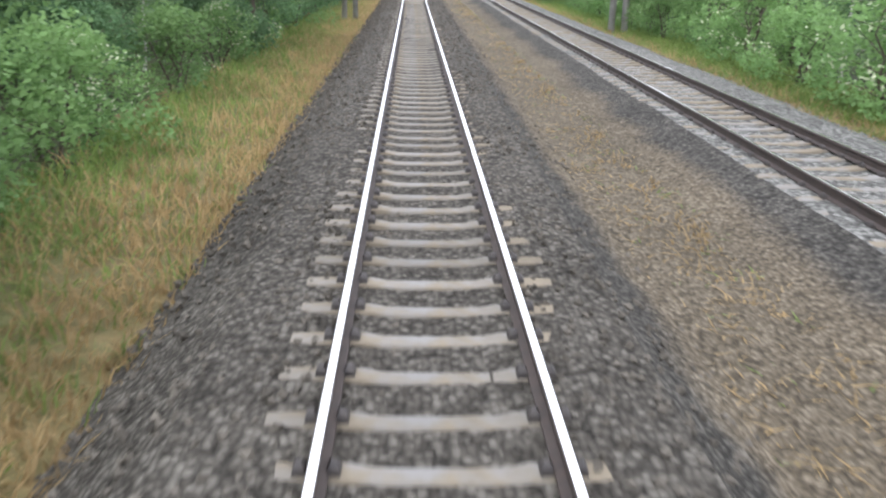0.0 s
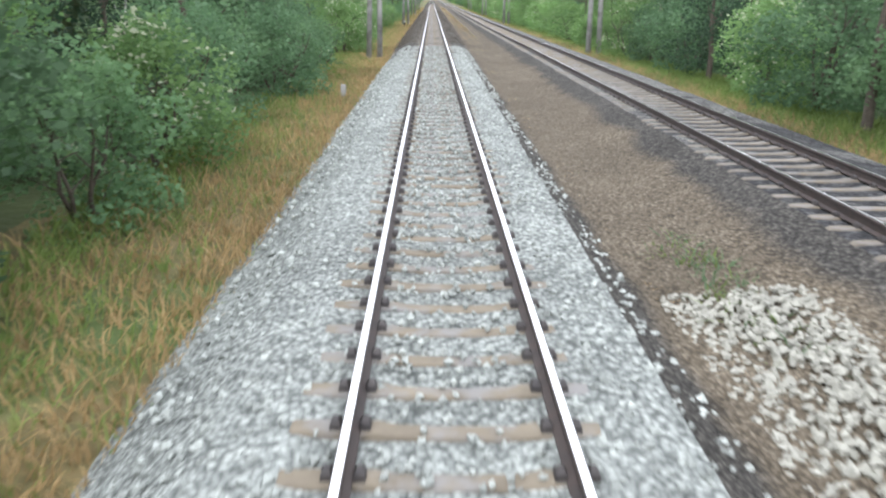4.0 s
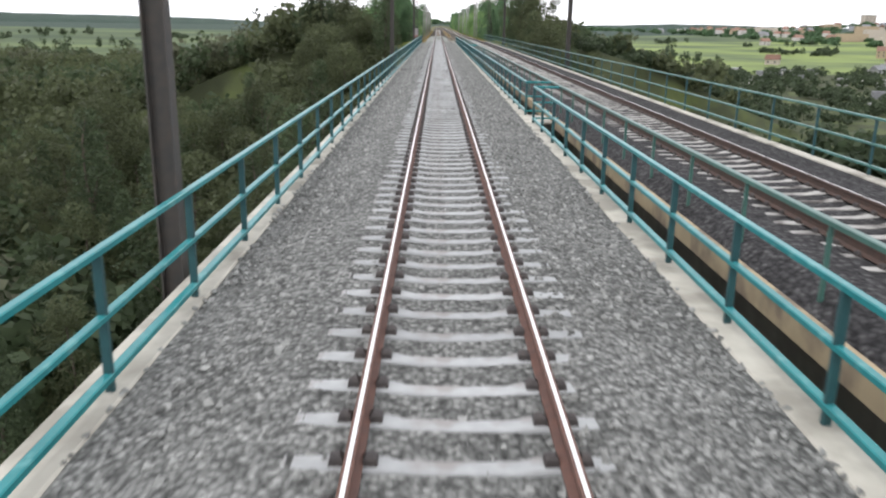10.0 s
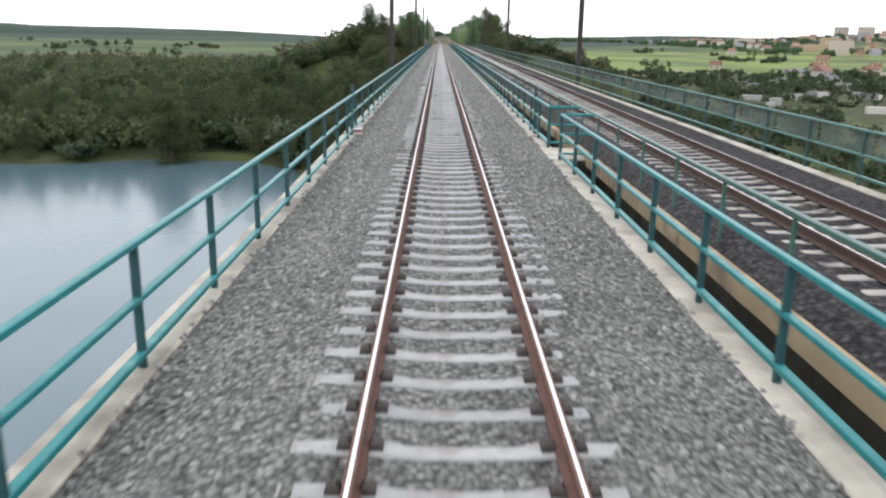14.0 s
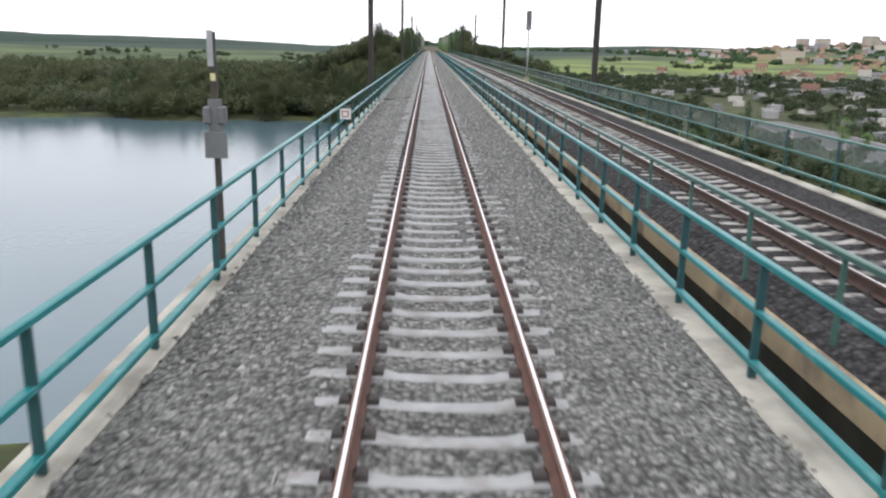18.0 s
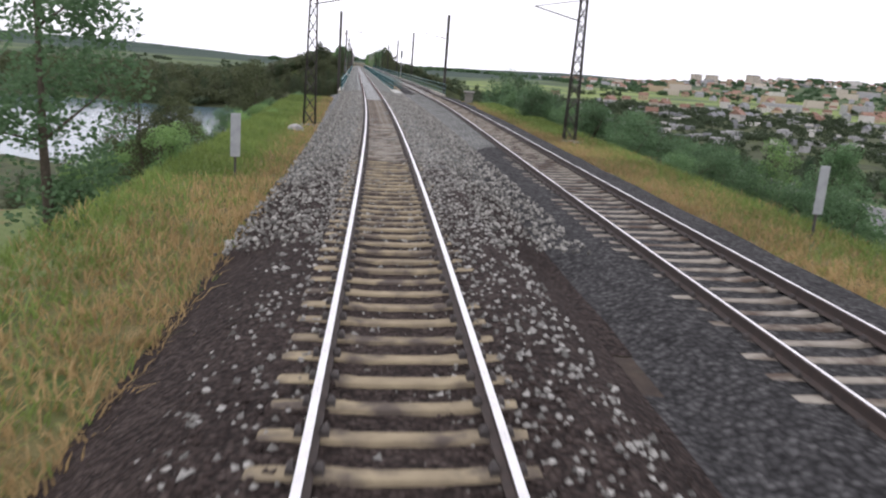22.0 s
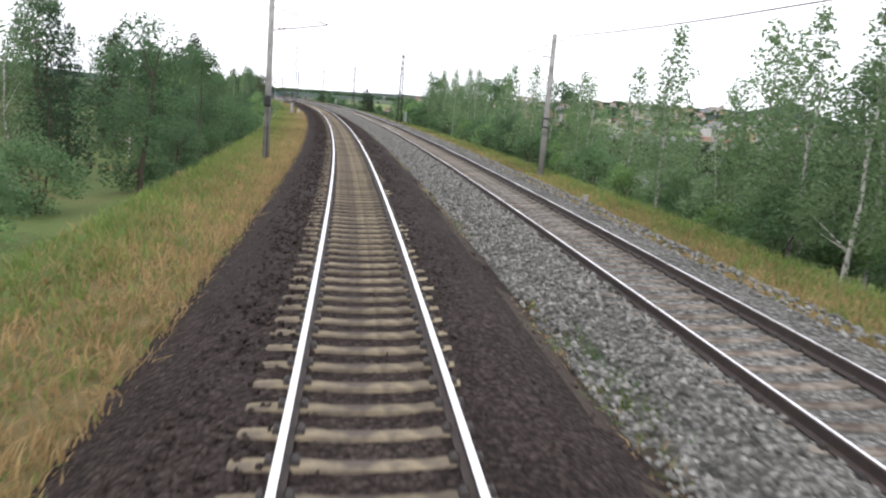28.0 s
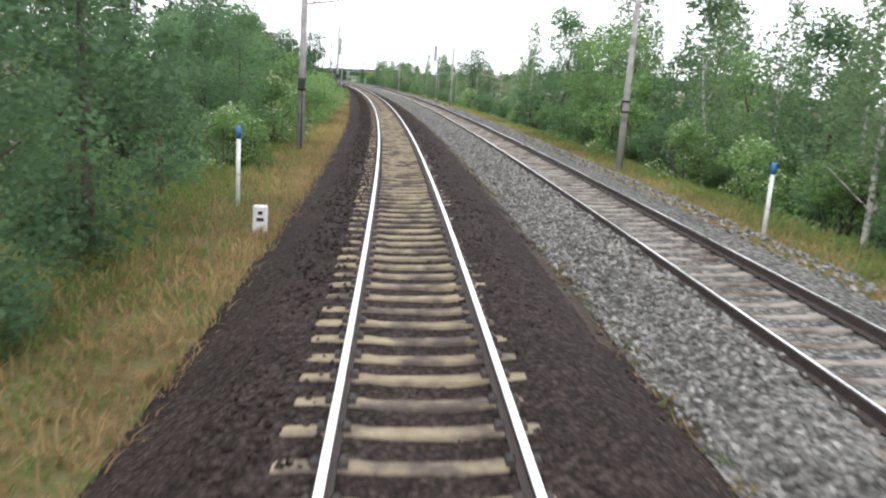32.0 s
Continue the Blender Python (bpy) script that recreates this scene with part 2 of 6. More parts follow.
def ballast_material(name, stones, scale=17.0, patches=None, patch_scale=0.5, edges=None, axis="Y", soft=0.1):
    """Broken stone: cells of several tones, the shade between stones darkened into the colour; patches: a second set of
    tones, edges: stretch of the axis where it fades in and out.
    """
    m = bpy.data.materials.new(name)
    m.use_nodes = True
    n, l = m.node_tree.nodes, m.node_tree.links
    p = n["Principled BSDF"]
    p.inputs["Roughness"].default_value = 0.9
    p.inputs["Specular IOR Level"].default_value = 0.12
    co = n.new("ShaderNodeTexCoord")
    vo = n.new("ShaderNodeTexVoronoi")
    vo.inputs["Scale"].default_value = scale
    l.new(co.outputs["Object"], vo.inputs["Vector"])
    sep = n.new("ShaderNodeSeparateColor")
    l.new(vo.outputs["Color"], sep.inputs[0])

    def tones(cols):
        r = n.new("ShaderNodeValToRGB")
        r.color_ramp.interpolation = 'LINEAR'
        while len(r.color_ramp.elements) < len(cols):
            r.color_ramp.elements.new(0.5)
        for i, c in enumerate(cols):
            r.color_ramp.elements[i].position = i / (len(cols) - 1)
            r.color_ramp.elements[i].color = (*c, 1)
        l.new(sep.outputs[0], r.inputs[0])
        return r.outputs[0]

    last = tones(stones)
    big = n.new("ShaderNodeTexNoise")
    big.inputs["Scale"].default_value, big.inputs["Detail"].default_value = patch_scale, 8.0
    big.inputs["Roughness"].default_value = 0.65
    l.new(co.outputs["Object"], big.inputs["Vector"])
    if patches:
        place = n.new("ShaderNodeNewGeometry")
        xyz = n.new("ShaderNodeSeparateXYZ")
        l.new(place.outputs["Position"], xyz.inputs[0])
        near = n.new("ShaderNodeMapRange")
        near.inputs[1].default_value, near.inputs[2].default_value = edges[0], edges[1]
        near.inputs[3].default_value, near.inputs[4].default_value = -0.35, 0.55
        l.new(xyz.outputs[axis], near.inputs[0])
        far = n.new("ShaderNodeMapRange")
        far.inputs[1].default_value, far.inputs[2].default_value = edges[2], edges[3]
        far.inputs[3].default_value, far.inputs[4].default_value = 0.55, -0.35
        l.new(xyz.outputs[axis], far.inputs[0])
        low = n.new("ShaderNodeMath")
        low.operation = 'MINIMUM'
        l.new(near.outputs[0], low.inputs[0])
        l.new(far.outputs[0], low.inputs[1])
        add = n.new("ShaderNodeMath")
        l.new(low.outputs[0], add.inputs[0])
        l.new(big.outputs["Fac"], add.inputs[1])
        sharp = n.new("ShaderNodeMapRange")
        sharp.inputs[1].default_value, sharp.inputs[2].default_value = 0.57 - soft / 2, 0.57 + soft / 2
        l.new(add.outputs[0], sharp.inputs[0])
        mx = n.new("ShaderNodeMixRGB")
        l.new(sharp.outputs[0], mx.inputs[0])
        l.new(last, mx.inputs[1])
        l.new(tones(patches), mx.inputs[2])
        last = mx.outputs[0]
    # shade between the stones, painted as a darker value towards the cell edges
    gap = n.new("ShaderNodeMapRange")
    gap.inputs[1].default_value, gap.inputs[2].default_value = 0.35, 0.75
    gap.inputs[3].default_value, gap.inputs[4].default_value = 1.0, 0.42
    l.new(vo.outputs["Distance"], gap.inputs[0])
    dirt = n.new("ShaderNodeMapRange")
    dirt.inputs[1].default_value, dirt.inputs[2].default_value = 0.35, 0.65
    dirt.inputs[3].default_value, dirt.inputs[4].default_value = 0.82, 1.12
    l.new(big.outputs["Fac"], dirt.inputs[0])
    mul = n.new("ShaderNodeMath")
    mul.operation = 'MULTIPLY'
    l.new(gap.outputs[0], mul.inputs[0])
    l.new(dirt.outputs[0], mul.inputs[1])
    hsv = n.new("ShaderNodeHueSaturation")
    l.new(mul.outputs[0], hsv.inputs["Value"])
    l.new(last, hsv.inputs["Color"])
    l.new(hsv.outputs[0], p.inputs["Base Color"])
    b = n.new("ShaderNodeBump")
    b.invert = True
    b.inputs["Strength"].default_value, b.inputs["Distance"].default_value = 0.9, 0.04
    l.new(vo.outputs["Distance"], b.inputs["Height"])
    l.new(b.outputs[0], p.inputs["Normal"])
    return m


GREY = [(0.1, 0.102, 0.097), (0.172, 0.175, 0.167), (0.218, 0.222, 0.212), (0.32, 0.325, 0.31)]
PALE = [(0.198, 0.208, 0.194), (0.267, 0.28, 0.26), (0.326, 0.34, 0.316), (0.415, 0.43, 0.398)]
BROWN = [(0.024, 0.017, 0.0152), (0.036, 0.0265, 0.0236), (0.047, 0.035, 0.0312), (0.08, 0.062, 0.055)]
DARK = [(0.03, 0.029, 0.03), (0.046, 0.045, 0.046), (0.062, 0.061, 0.062), (0.1, 0.098, 0.098)]
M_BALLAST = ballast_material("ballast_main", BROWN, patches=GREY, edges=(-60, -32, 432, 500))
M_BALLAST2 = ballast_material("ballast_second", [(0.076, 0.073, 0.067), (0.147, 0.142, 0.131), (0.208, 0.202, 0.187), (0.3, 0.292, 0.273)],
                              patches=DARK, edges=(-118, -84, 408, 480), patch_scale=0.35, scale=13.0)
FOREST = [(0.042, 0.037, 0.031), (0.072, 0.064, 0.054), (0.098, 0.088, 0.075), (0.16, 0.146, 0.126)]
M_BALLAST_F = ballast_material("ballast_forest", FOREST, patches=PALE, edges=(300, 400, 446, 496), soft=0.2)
M_STONE_GREY = material("broken_stone_grey", (0.275, 0.279, 0.266), (0.195, 0.199, 0.19), rough=0.9, scale=9, island=0.45)
M_STONE_BROWN = material("broken_stone_brown", (0.054, 0.0415, 0.037), (0.033, 0.025, 0.0225), rough=0.9, scale=9, island=0.42)
M_STONE_2 = material("broken_stone_weathered", (0.255, 0.25, 0.23), (0.148, 0.145, 0.132), rough=0.9, scale=9, island=0.5)
M_STONE_F = material("broken_stone_forest", (0.12, 0.106, 0.089), (0.074, 0.065, 0.054), rough=0.9, scale=9, island=0.4)
M_STONE_NEW = material("broken_stone_fresh", (0.27, 0.262, 0.24), (0.17, 0.165, 0.15), rough=0.9, scale=9, island=0.6)
M_STONE_FLECK = material("broken_stone_flecks", (0.3, 0.293, 0.275), (0.2, 0.195, 0.18), rough=0.9, scale=9, island=0.55)
M_STONE_PALE = material("broken_stone_pale", (0.375, 0.39, 0.36), (0.276, 0.288, 0.266), rough=0.9, scale=9, island=0.35)
M_SLEEPER_NEW = material("concrete_new", (0.39, 0.4, 0.4), (0.3, 0.31, 0.31), scale=5, bump=0.004, vary=0.1,
                         spots=(0.27, 0.26, 0.25), spot_scale=3.0, spot_amount=0.4)
M_SLEEPER_OLD = material("concrete_stained", (0.3, 0.25, 0.165), (0.205, 0.168, 0.115), scale=4, bump=0.006, vary=0.22,
                         spots=(0.085, 0.07, 0.06), spot_scale=2.2, spot_amount=0.7)
M_RUST = material("rusty_rail_steel", (0.135, 0.064, 0.046), (0.09, 0.05, 0.04), rough=0.8, scale=8, bump=0.002)
M_RAIL = material("dark_rail_steel", (0.06, 0.042, 0.035), (0.04, 0.031, 0.028), rough=0.75, scale=8, bump=0.002)
M_POLISH = material("polished_rail_head", (0.78, 0.77, 0.77), (0.68, 0.66, 0.65), rough=0.22, metal=1.0, scale=3)
M_CLIP = material("dark_fastening", (0.035, 0.03, 0.03), (0.06, 0.05, 0.045), rough=0.7, scale=14)
M_CONCRETE = material("pale_kerb_concrete", (0.54, 0.52, 0.455), (0.43, 0.41, 0.355), scale=2.6, bump=0.006,
                      spots=(0.3, 0.285, 0.245), spot_scale=1.1, spot_amount=0.65)
M_BEIGE = material("beige_beam_concrete", (0.42, 0.34, 0.22), (0.31, 0.25, 0.165), scale=0.9, bump=0.005,
                   spots=(0.2, 0.16, 0.12), spot_scale=1.2, spot_amount=0.6)
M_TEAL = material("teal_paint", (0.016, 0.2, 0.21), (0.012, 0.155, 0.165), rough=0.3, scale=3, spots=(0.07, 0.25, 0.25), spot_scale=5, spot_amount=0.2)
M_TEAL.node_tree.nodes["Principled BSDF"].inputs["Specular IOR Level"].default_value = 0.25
# posts and end frame take a darker teal than the rails
M_TEAL_DARK = material("teal_darker", (0.017, 0.075, 0.08), (0.013, 0.055, 0.062), rough=0.5, scale=3)
M_TEAL_PALE = material("weathered_green_paint", (0.06, 0.18, 0.155), (0.045, 0.14, 0.12), rough=0.4, scale=3)
M_SCREEN = material("fine_wire_mesh", (0.2, 0.25, 0.23), (0.15, 0.19, 0.18), rough=0.7, scale=3)
sn, sl = M_SCREEN.node_tree.nodes, M_SCREEN.node_tree.links
s_clear, s_mix = sn.new("ShaderNodeBsdfTransparent"), sn.new("ShaderNodeMixShader")
s_mix.inputs[0].default_value = 0.7
sl.new(sn["Principled BSDF"].outputs[0], s_mix.inputs[1])
sl.new(s_clear.outputs[0], s_mix.inputs[2])
sl.new(s_mix.outputs[0], sn["Material Output"].inputs[0])
M_DARKSTEEL = material("dark_weathered_steel", (0.035, 0.035, 0.033), (0.06, 0.05, 0.042), rough=0.7, scale=5)
M_POLE = material("grey_spun_concrete", (0.36, 0.35, 0.33), (0.27, 0.26, 0.25), scale=2.5, bump=0.003, spots=(0.18, 0.17, 0.16), spot_scale=1.5)
M_GALV = material("galvanised_steel", (0.4, 0.42, 0.43), (0.3, 0.31, 0.33), rough=0.5, metal=0.4, scale=6)
M_WHITE = material("white_paint", (0.75, 0.75, 0.73), (0.62, 0.62, 0.6), scale=5, spots=(0.4, 0.38, 0.33), spot_scale=4, spot_amount=0.3)
M_BLUE = material("blue_paint", (0.03, 0.13, 0.36), (0.025, 0.1, 0.28), rough=0.5, scale=6)
M_BOARD = material("dull_board", (0.32, 0.3, 0.3), (0.24, 0.225, 0.225), rough=0.6, scale=4)
M_FADED_RED = material("faded_red_paint", (0.3, 0.15, 0.13), (0.24, 0.13, 0.12), rough=0.6, scale=5)
M_SIGNAL = material("pale_signal_paint", (0.34, 0.37, 0.35), (0.25, 0.28, 0.26), rough=0.55, scale=4)
M_SIGN_BACK = material("dull_sign_back", (0.15, 0.16, 0.165), (0.1, 0.105, 0.11), rough=0.6, scale=4)
M_LID = material("weathered_lid_paint", (0.3, 0.27, 0.18), (0.2, 0.175, 0.12), rough=0.7, scale=5, spots=(0.1, 0.085, 0.06), spot_scale=4, spot_amount=0.5)
M_RED = material("faded_red_paint", (0.36, 0.12, 0.11), (0.28, 0.1, 0.09), rough=0.6, scale=6)
M_YELLOW = material("pale_yellow_paint", (0.6, 0.56, 0.3), (0.5, 0.46, 0.25), rough=0.6, scale=5)
M_BLACK = material("black_paint", (0.015, 0.015, 0.016), (0.03, 0.03, 0.03), rough=0.5, scale=6)
M_WATER = material("lake_water", (0.1, 0.16, 0.19), (0.085, 0.14, 0.165), rough=0.16, scale=0.05, bump=0.05, bump_scale=0.9)
M_ASPHALT = material("asphalt", (0.17, 0.17, 0.172), (0.13, 0.13, 0.132), scale=0.6, bump=0.003, bump_scale=40)
M_BARK = material("bark", (0.12, 0.1, 0.08), (0.07, 0.058, 0.045), scale=9, bump=0.02)
M_BIRCH = material("birch_bark", (0.55, 0.53, 0.49), (0.42, 0.4, 0.37), scale=4, spots=(0.06, 0.055, 0.05), spot_scale=7, spot_amount=0.5)
L_MID = leaf_material("leaves_green", (0.165, 0.265, 0.125), (0.11, 0.195, 0.095))
L_DARK = leaf_material("leaves_dark", (0.122, 0.2, 0.1), (0.085, 0.15, 0.076))
L_LIGHT = leaf_material("leaves_fresh", (0.225, 0.35, 0.13), (0.16, 0.27, 0.1))
L_BIRCH = leaf_material("leaves_birch", (0.21, 0.3, 0.15), (0.155, 0.235, 0.118))
L_PINE = leaf_material("needles", (0.045, 0.08, 0.042), (0.033, 0.06, 0.033))
L_OLIVE = leaf_material("leaves_olive", (0.105, 0.122, 0.06), (0.075, 0.09, 0.046))
L_VALLEY = leaf_material("leaves_dull", (0.085, 0.115, 0.058), (0.06, 0.085, 0.044))
L_WILLOW = leaf_material("leaves_willow", (0.125, 0.135, 0.085), (0.09, 0.1, 0.062))
L_GARDEN = leaf_material("leaves_garden", (0.082, 0.11, 0.06), (0.056, 0.078, 0.043))
L_FLOWER = leaf_material("white_blossom", (0.6, 0.62, 0.45), (0.5, 0.52, 0.36), island=0.15)
L_DRY = leaf_material("dry_grass_blades", (0.43, 0.305, 0.15), (0.3, 0.215, 0.105), island=0.3)
L_GRASS = leaf_material("green_grass_blades", (0.21, 0.275, 0.078), (0.135, 0.2, 0.054), island=0.3)
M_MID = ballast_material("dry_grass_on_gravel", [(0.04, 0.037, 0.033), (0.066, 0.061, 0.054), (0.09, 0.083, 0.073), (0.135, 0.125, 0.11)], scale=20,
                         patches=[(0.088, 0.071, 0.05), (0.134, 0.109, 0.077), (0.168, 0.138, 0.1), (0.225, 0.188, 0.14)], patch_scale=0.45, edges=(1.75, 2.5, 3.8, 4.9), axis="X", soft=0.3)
M_STONE_HEAP = material("broken_stone_buff", (0.36, 0.35, 0.3), (0.29, 0.28, 0.24), rough=0.9, scale=9, island=0.18)
# Dark woodland green with the bluish haze of distance mixed into the base colour
M_HAZE_HILL = material("wooded_hill_haze_tint", (0.036, 0.062, 0.045), (0.025, 0.045, 0.034), scale=0.02, detail=8.0, bump=3.0, bump_scale=0.06)
HILL = (1620, 1780, 100)
M_DIRT = material("brown_dirt_strip", (0.06, 0.046, 0.036), (0.04, 0.031, 0.026), scale=5, detail=8.0, bump=0.03, bump_scale=14,
                  spots=(0.075, 0.07, 0.045), spot_scale=1.3, spot_amount=0.35)
M_SLEEPER_F = material("concrete_buff_weathered", (0.205, 0.172, 0.128), (0.145, 0.122, 0.093), scale=4, bump=0.005, vary=0.16,
                       spots=(0.2, 0.19, 0.18), spot_scale=2.5, spot_amount=0.6)
M_SLEEPER_B = material("concrete_brown_weathered", (0.33, 0.3, 0.255), (0.235, 0.21, 0.175), scale=4, bump=0.006, vary=0.2,
                       spots=(0.1, 0.075, 0.06), spot_scale=2.2, spot_amount=0.7)
M_RAIL2 = material("brown_rail_steel", (0.085, 0.05, 0.037), (0.055, 0.037, 0.03), rough=0.8, scale=8, bump=0.002)
M_SLEEPER_2 = material("concrete_weathered_grey", (0.5, 0.49, 0.46), (0.38, 0.37, 0.35), scale=4, bump=0.005, vary=0.18,
                       spots=(0.1, 0.092, 0.085), spot_scale=2.5, spot_amount=0.6)
M_SLAB = material("grey_cover_slab_concrete", (0.46, 0.465, 0.43), (0.36, 0.365, 0.34), scale=2.0, bump=0.004, vary=0.07,
                  spots=(0.28, 0.28, 0.25), spot_scale=1.4, spot_amount=0.5)
M_DULL_AND_SHADE = material("dull_and_gap_shade_concrete", (0.2, 0.19, 0.17), (0.13, 0.125, 0.11), scale=1.6, bump=0.004, spots=(0.14, 0.135, 0.12), spot_scale=0.8, spot_amount=0.6)
M_VERGE = material("dry_verge", (0.19, 0.138, 0.065), (0.1, 0.095, 0.042), scale=3.5, detail=8.0, bump=0.1, bump_scale=9,
                   spots=(0.085, 0.115, 0.04), spot_scale=0.3, spot_amount=0.7)
M_BANK = material("green_bank_grass", (0.13, 0.165, 0.055), (0.09, 0.122, 0.042), scale=3.0, detail=8.0, bump=0.1, bump_scale=8,
                  spots=(0.15, 0.13, 0.055), spot_scale=0.25, spot_amount=0.5)
M_WOOD_FLOOR = material("undergrowth", (0.06, 0.07, 0.034), (0.04, 0.048, 0.024), scale=0.25, bump=0.15, bump_scale=2.5,
                        spots=(0.08, 0.1, 0.035), spot_scale=0.12, spot_amount=0.5)
M_FIELDS = material("meadows_and_woods", (0.13, 0.17, 0.065), (0.06, 0.085, 0.045), scale=0.009, detail=4.0, bump=0.3, bump_scale=0.2,
                    spots=(0.045, 0.07, 0.035), spot_scale=0.006, spot_amount=0.95)

M_MEADOW = material("bright_meadow", (0.2, 0.255, 0.075), (0.135, 0.185, 0.06), scale=0.012, detail=5.0, bump=0.2, bump_scale=0.2,
                    spots=(0.065, 0.09, 0.045), spot_scale=0.009, spot_amount=0.75)


# ---- mesh helpers ----
def link(name, bm, mats, parent=None, label="", smooth_shade=False):
    """One mesh object from a bmesh."""
    me = bpy.data.meshes.new(name)
    bm.to_mesh(me)
    bm.free()
    for m in (mats if isinstance(mats, (list, tuple)) else [mats]):
        me.materials.append(m)
    if smooth_shade:
        me.shade_smooth()
    ob = new(name, me)
    if parent is not None:
        ob.parent = parent
    if label:
        tagged(ob, label=label)
    return ob


def part(name, bm, mats, parent, label="", smooth_shade=False):
    return link(name, bm, mats, parent, label, smooth_shade)


def share(name, data, parent, m):
    """One more object on a mesh that is already there."""
    ob = new(name, data)
    ob.parent = parent
    ob.matrix_basis = m
    return ob


def empty(name, label="", category="", group="", kind="", m=None):
    ob = new(name)
    ob.empty_display_size = 0.2
    if m is not None:
        ob.matrix_basis = m
    return tagged(ob, label, category, group, kind)


def box(bm, x0, x1, y0, y1, z0, z1, slot=0):
    v = [bm.verts.new((x, y, z)) for x in (x0, x1) for y in (y0, y1) for z in (z0, z1)]
    for q in ((0, 1, 3, 2), (4, 6, 7, 5), (0, 4, 5, 1), (2, 3, 7, 6), (0, 2, 6, 4), (1, 5, 7, 3)):
        bm.faces.new([v[i] for i in q]).material_index = slot
    return v


def bevelled(x0, x1, y0, y1, z0, z1, r=0.01, slot=0):
    bm = bmesh.new()
    box(bm, x0, x1, y0, y1, z0, z1, slot)
    bmesh.ops.bevel(bm, geom=bm.edges[:], offset=r, segments=1, affect='EDGES')
    return bm


def tube(bm, a, b, r0, r1=None, sides=8, caps=True, slot=0):
    a, b = Vector(a), Vector(b)
    r1 = r0 if r1 is None else r1
    q = (b - a).to_track_quat('Z', 'Y')
    rings = []
    for p, r in ((a, r0), (b, r1)):
        rings.append([bm.verts.new(p + q @ Vector((r * math.cos(2 * math.pi * i / sides), r * math.sin(2 * math.pi * i / sides), 0))) for i in range(sides)])
    for i in range(sides):
        f = bm.faces.new((rings[0][i], rings[0][(i + 1) % sides], rings[1][(i + 1) % sides], rings[1][i]))
        f.material_index, f.smooth = slot, True
    if caps:
        bm.faces.new(rings[0][::-1]).material_index = slot
        bm.faces.new(rings[1]).material_index = slot


def stops(s0, s1, fine=3.0, coarse=25.0):
    """Stations along the line: close together in the curve, far apart on the straight."""
    out, s = [s0], s0
    while s < s1 - 1e-6:
        s = min(s1, s + (fine if s < 70 else coarse))
        out.append(s)
    return out


def sweep(bm, profile, s0, s1, centre=None, closed=True, fine=3.0, coarse=25.0, slot=0):
    """A profile of (u, z) drawn along the line from s0 to s1."""
    rows = [[bm.verts.new(at(u, s, z, centre)) for u, z in profile] for s in stops(s0, s1, fine, coarse)]
    n = len(profile)
    for a, b in zip(rows, rows[1:]):
        for i in range(n if closed else n - 1):
            bm.faces.new((a[i], a[(i + 1) % n], b[(i + 1) % n], b[i])).material_index = slot
    if closed:
        bm.faces.new(rows[0]).material_index = slot
        bm.faces.new(rows[-1][::-1]).material_index = slot
    return rows


# ---- ground ----
def build_ground():
    ss = [-1500, -1100, -850, -700] + list(range(-640, 660, 8)) + [680, 720, 780, 860, 960, 1100, 1300, 1600, 2000, 2500, 3100, 3800, 4600]
    half = [0, 1.5, 3.2, 4.0, 4.8, 6, 8, 10, 13, 16, 20, 25, 31, 37, 42, 47, 52, 58, 64, 72, 82, 95, 115, 150, 200, 280, 400, 560, 800, 1100, 1500, 2000, 2700, 3500, 4500]
    us = [-h + 0.2 for h in half[::-1]] + [2.7, 5.5, 8, 9.8] + [10.4 + h for h in half[1:]]
    bm = bmesh.new()
    rows = []
    for s in ss:
        x, y, phi, _ = line(max(s, -640))
        if s < -640:
            y += (s + 640)
        row = []
        for u in us:
            ph = phi * (1 - smooth(80, 700, abs(u)))
            row.append(bm.verts.new((x + u * math.cos(ph), y + u * math.sin(ph), ground_z(s, u))))
        rows.append(row)
    for i in range(len(ss) - 1):
        for j in range(len(us) - 1):
            f = bm.faces.new((rows[i][j], rows[i][j + 1], rows[i + 1][j + 1], rows[i + 1][j]))
            f.smooth = True
            u, s = (us[j] + us[j + 1]) / 2, (ss[i] + ss[i + 1]) / 2
            wob = 70 * noise.noise(Vector((u * 0.009, s * 0.009, 5.0)))
            if math.hypot(u, s - 300) > 1500:
                f.material_index = 4
            elif 680 < s < 1250 and 130 < u < 900:
                f.material_index = 3
            elif 30 + (wob if abs(u) > 90 else 0) < s < 700 + wob and abs(u) > 90 or 30 < s < 395:
                f.material_index = 1 if -260 + wob < u < 460 + wob else 2
            elif -5.4 < u < 13 or (s > 390 and -7.5 < u < 16):
                f.material_index = 0
            elif s < 30 and -30 < u < 48:
                f.material_index = 5
            else:
                f.material_index = 1 if abs(u - 3) < 90 and s > 390 else (0 if abs(u - 3) < 45 else 2)
    return tagged(link("ground", bm, [M_VERGE, M_WOOD_FLOOR, M_FIELDS, M_MEADOW, M_HAZE_HILL, M_BANK]), "grassy ground with verge, undergrowth and meadows", "ground", kind="structure")


ground = build_ground()
bm = bmesh.new()
lake_rows = [[bm.verts.new((x, y, WATER_Z)) for x in (-720, -400, -200, -100, -40, -14)] for y in range(70, 371, 50)]
for a, b in zip(lake_rows, lake_rows[1:]):
    for i in range(5):
        bm.faces.new((a[i], a[i + 1], b[i + 1], b[i]))
tagged(link("water", bm, M_WATER), "calm grey lake reflecting the pale sky", "lake", kind="structure")


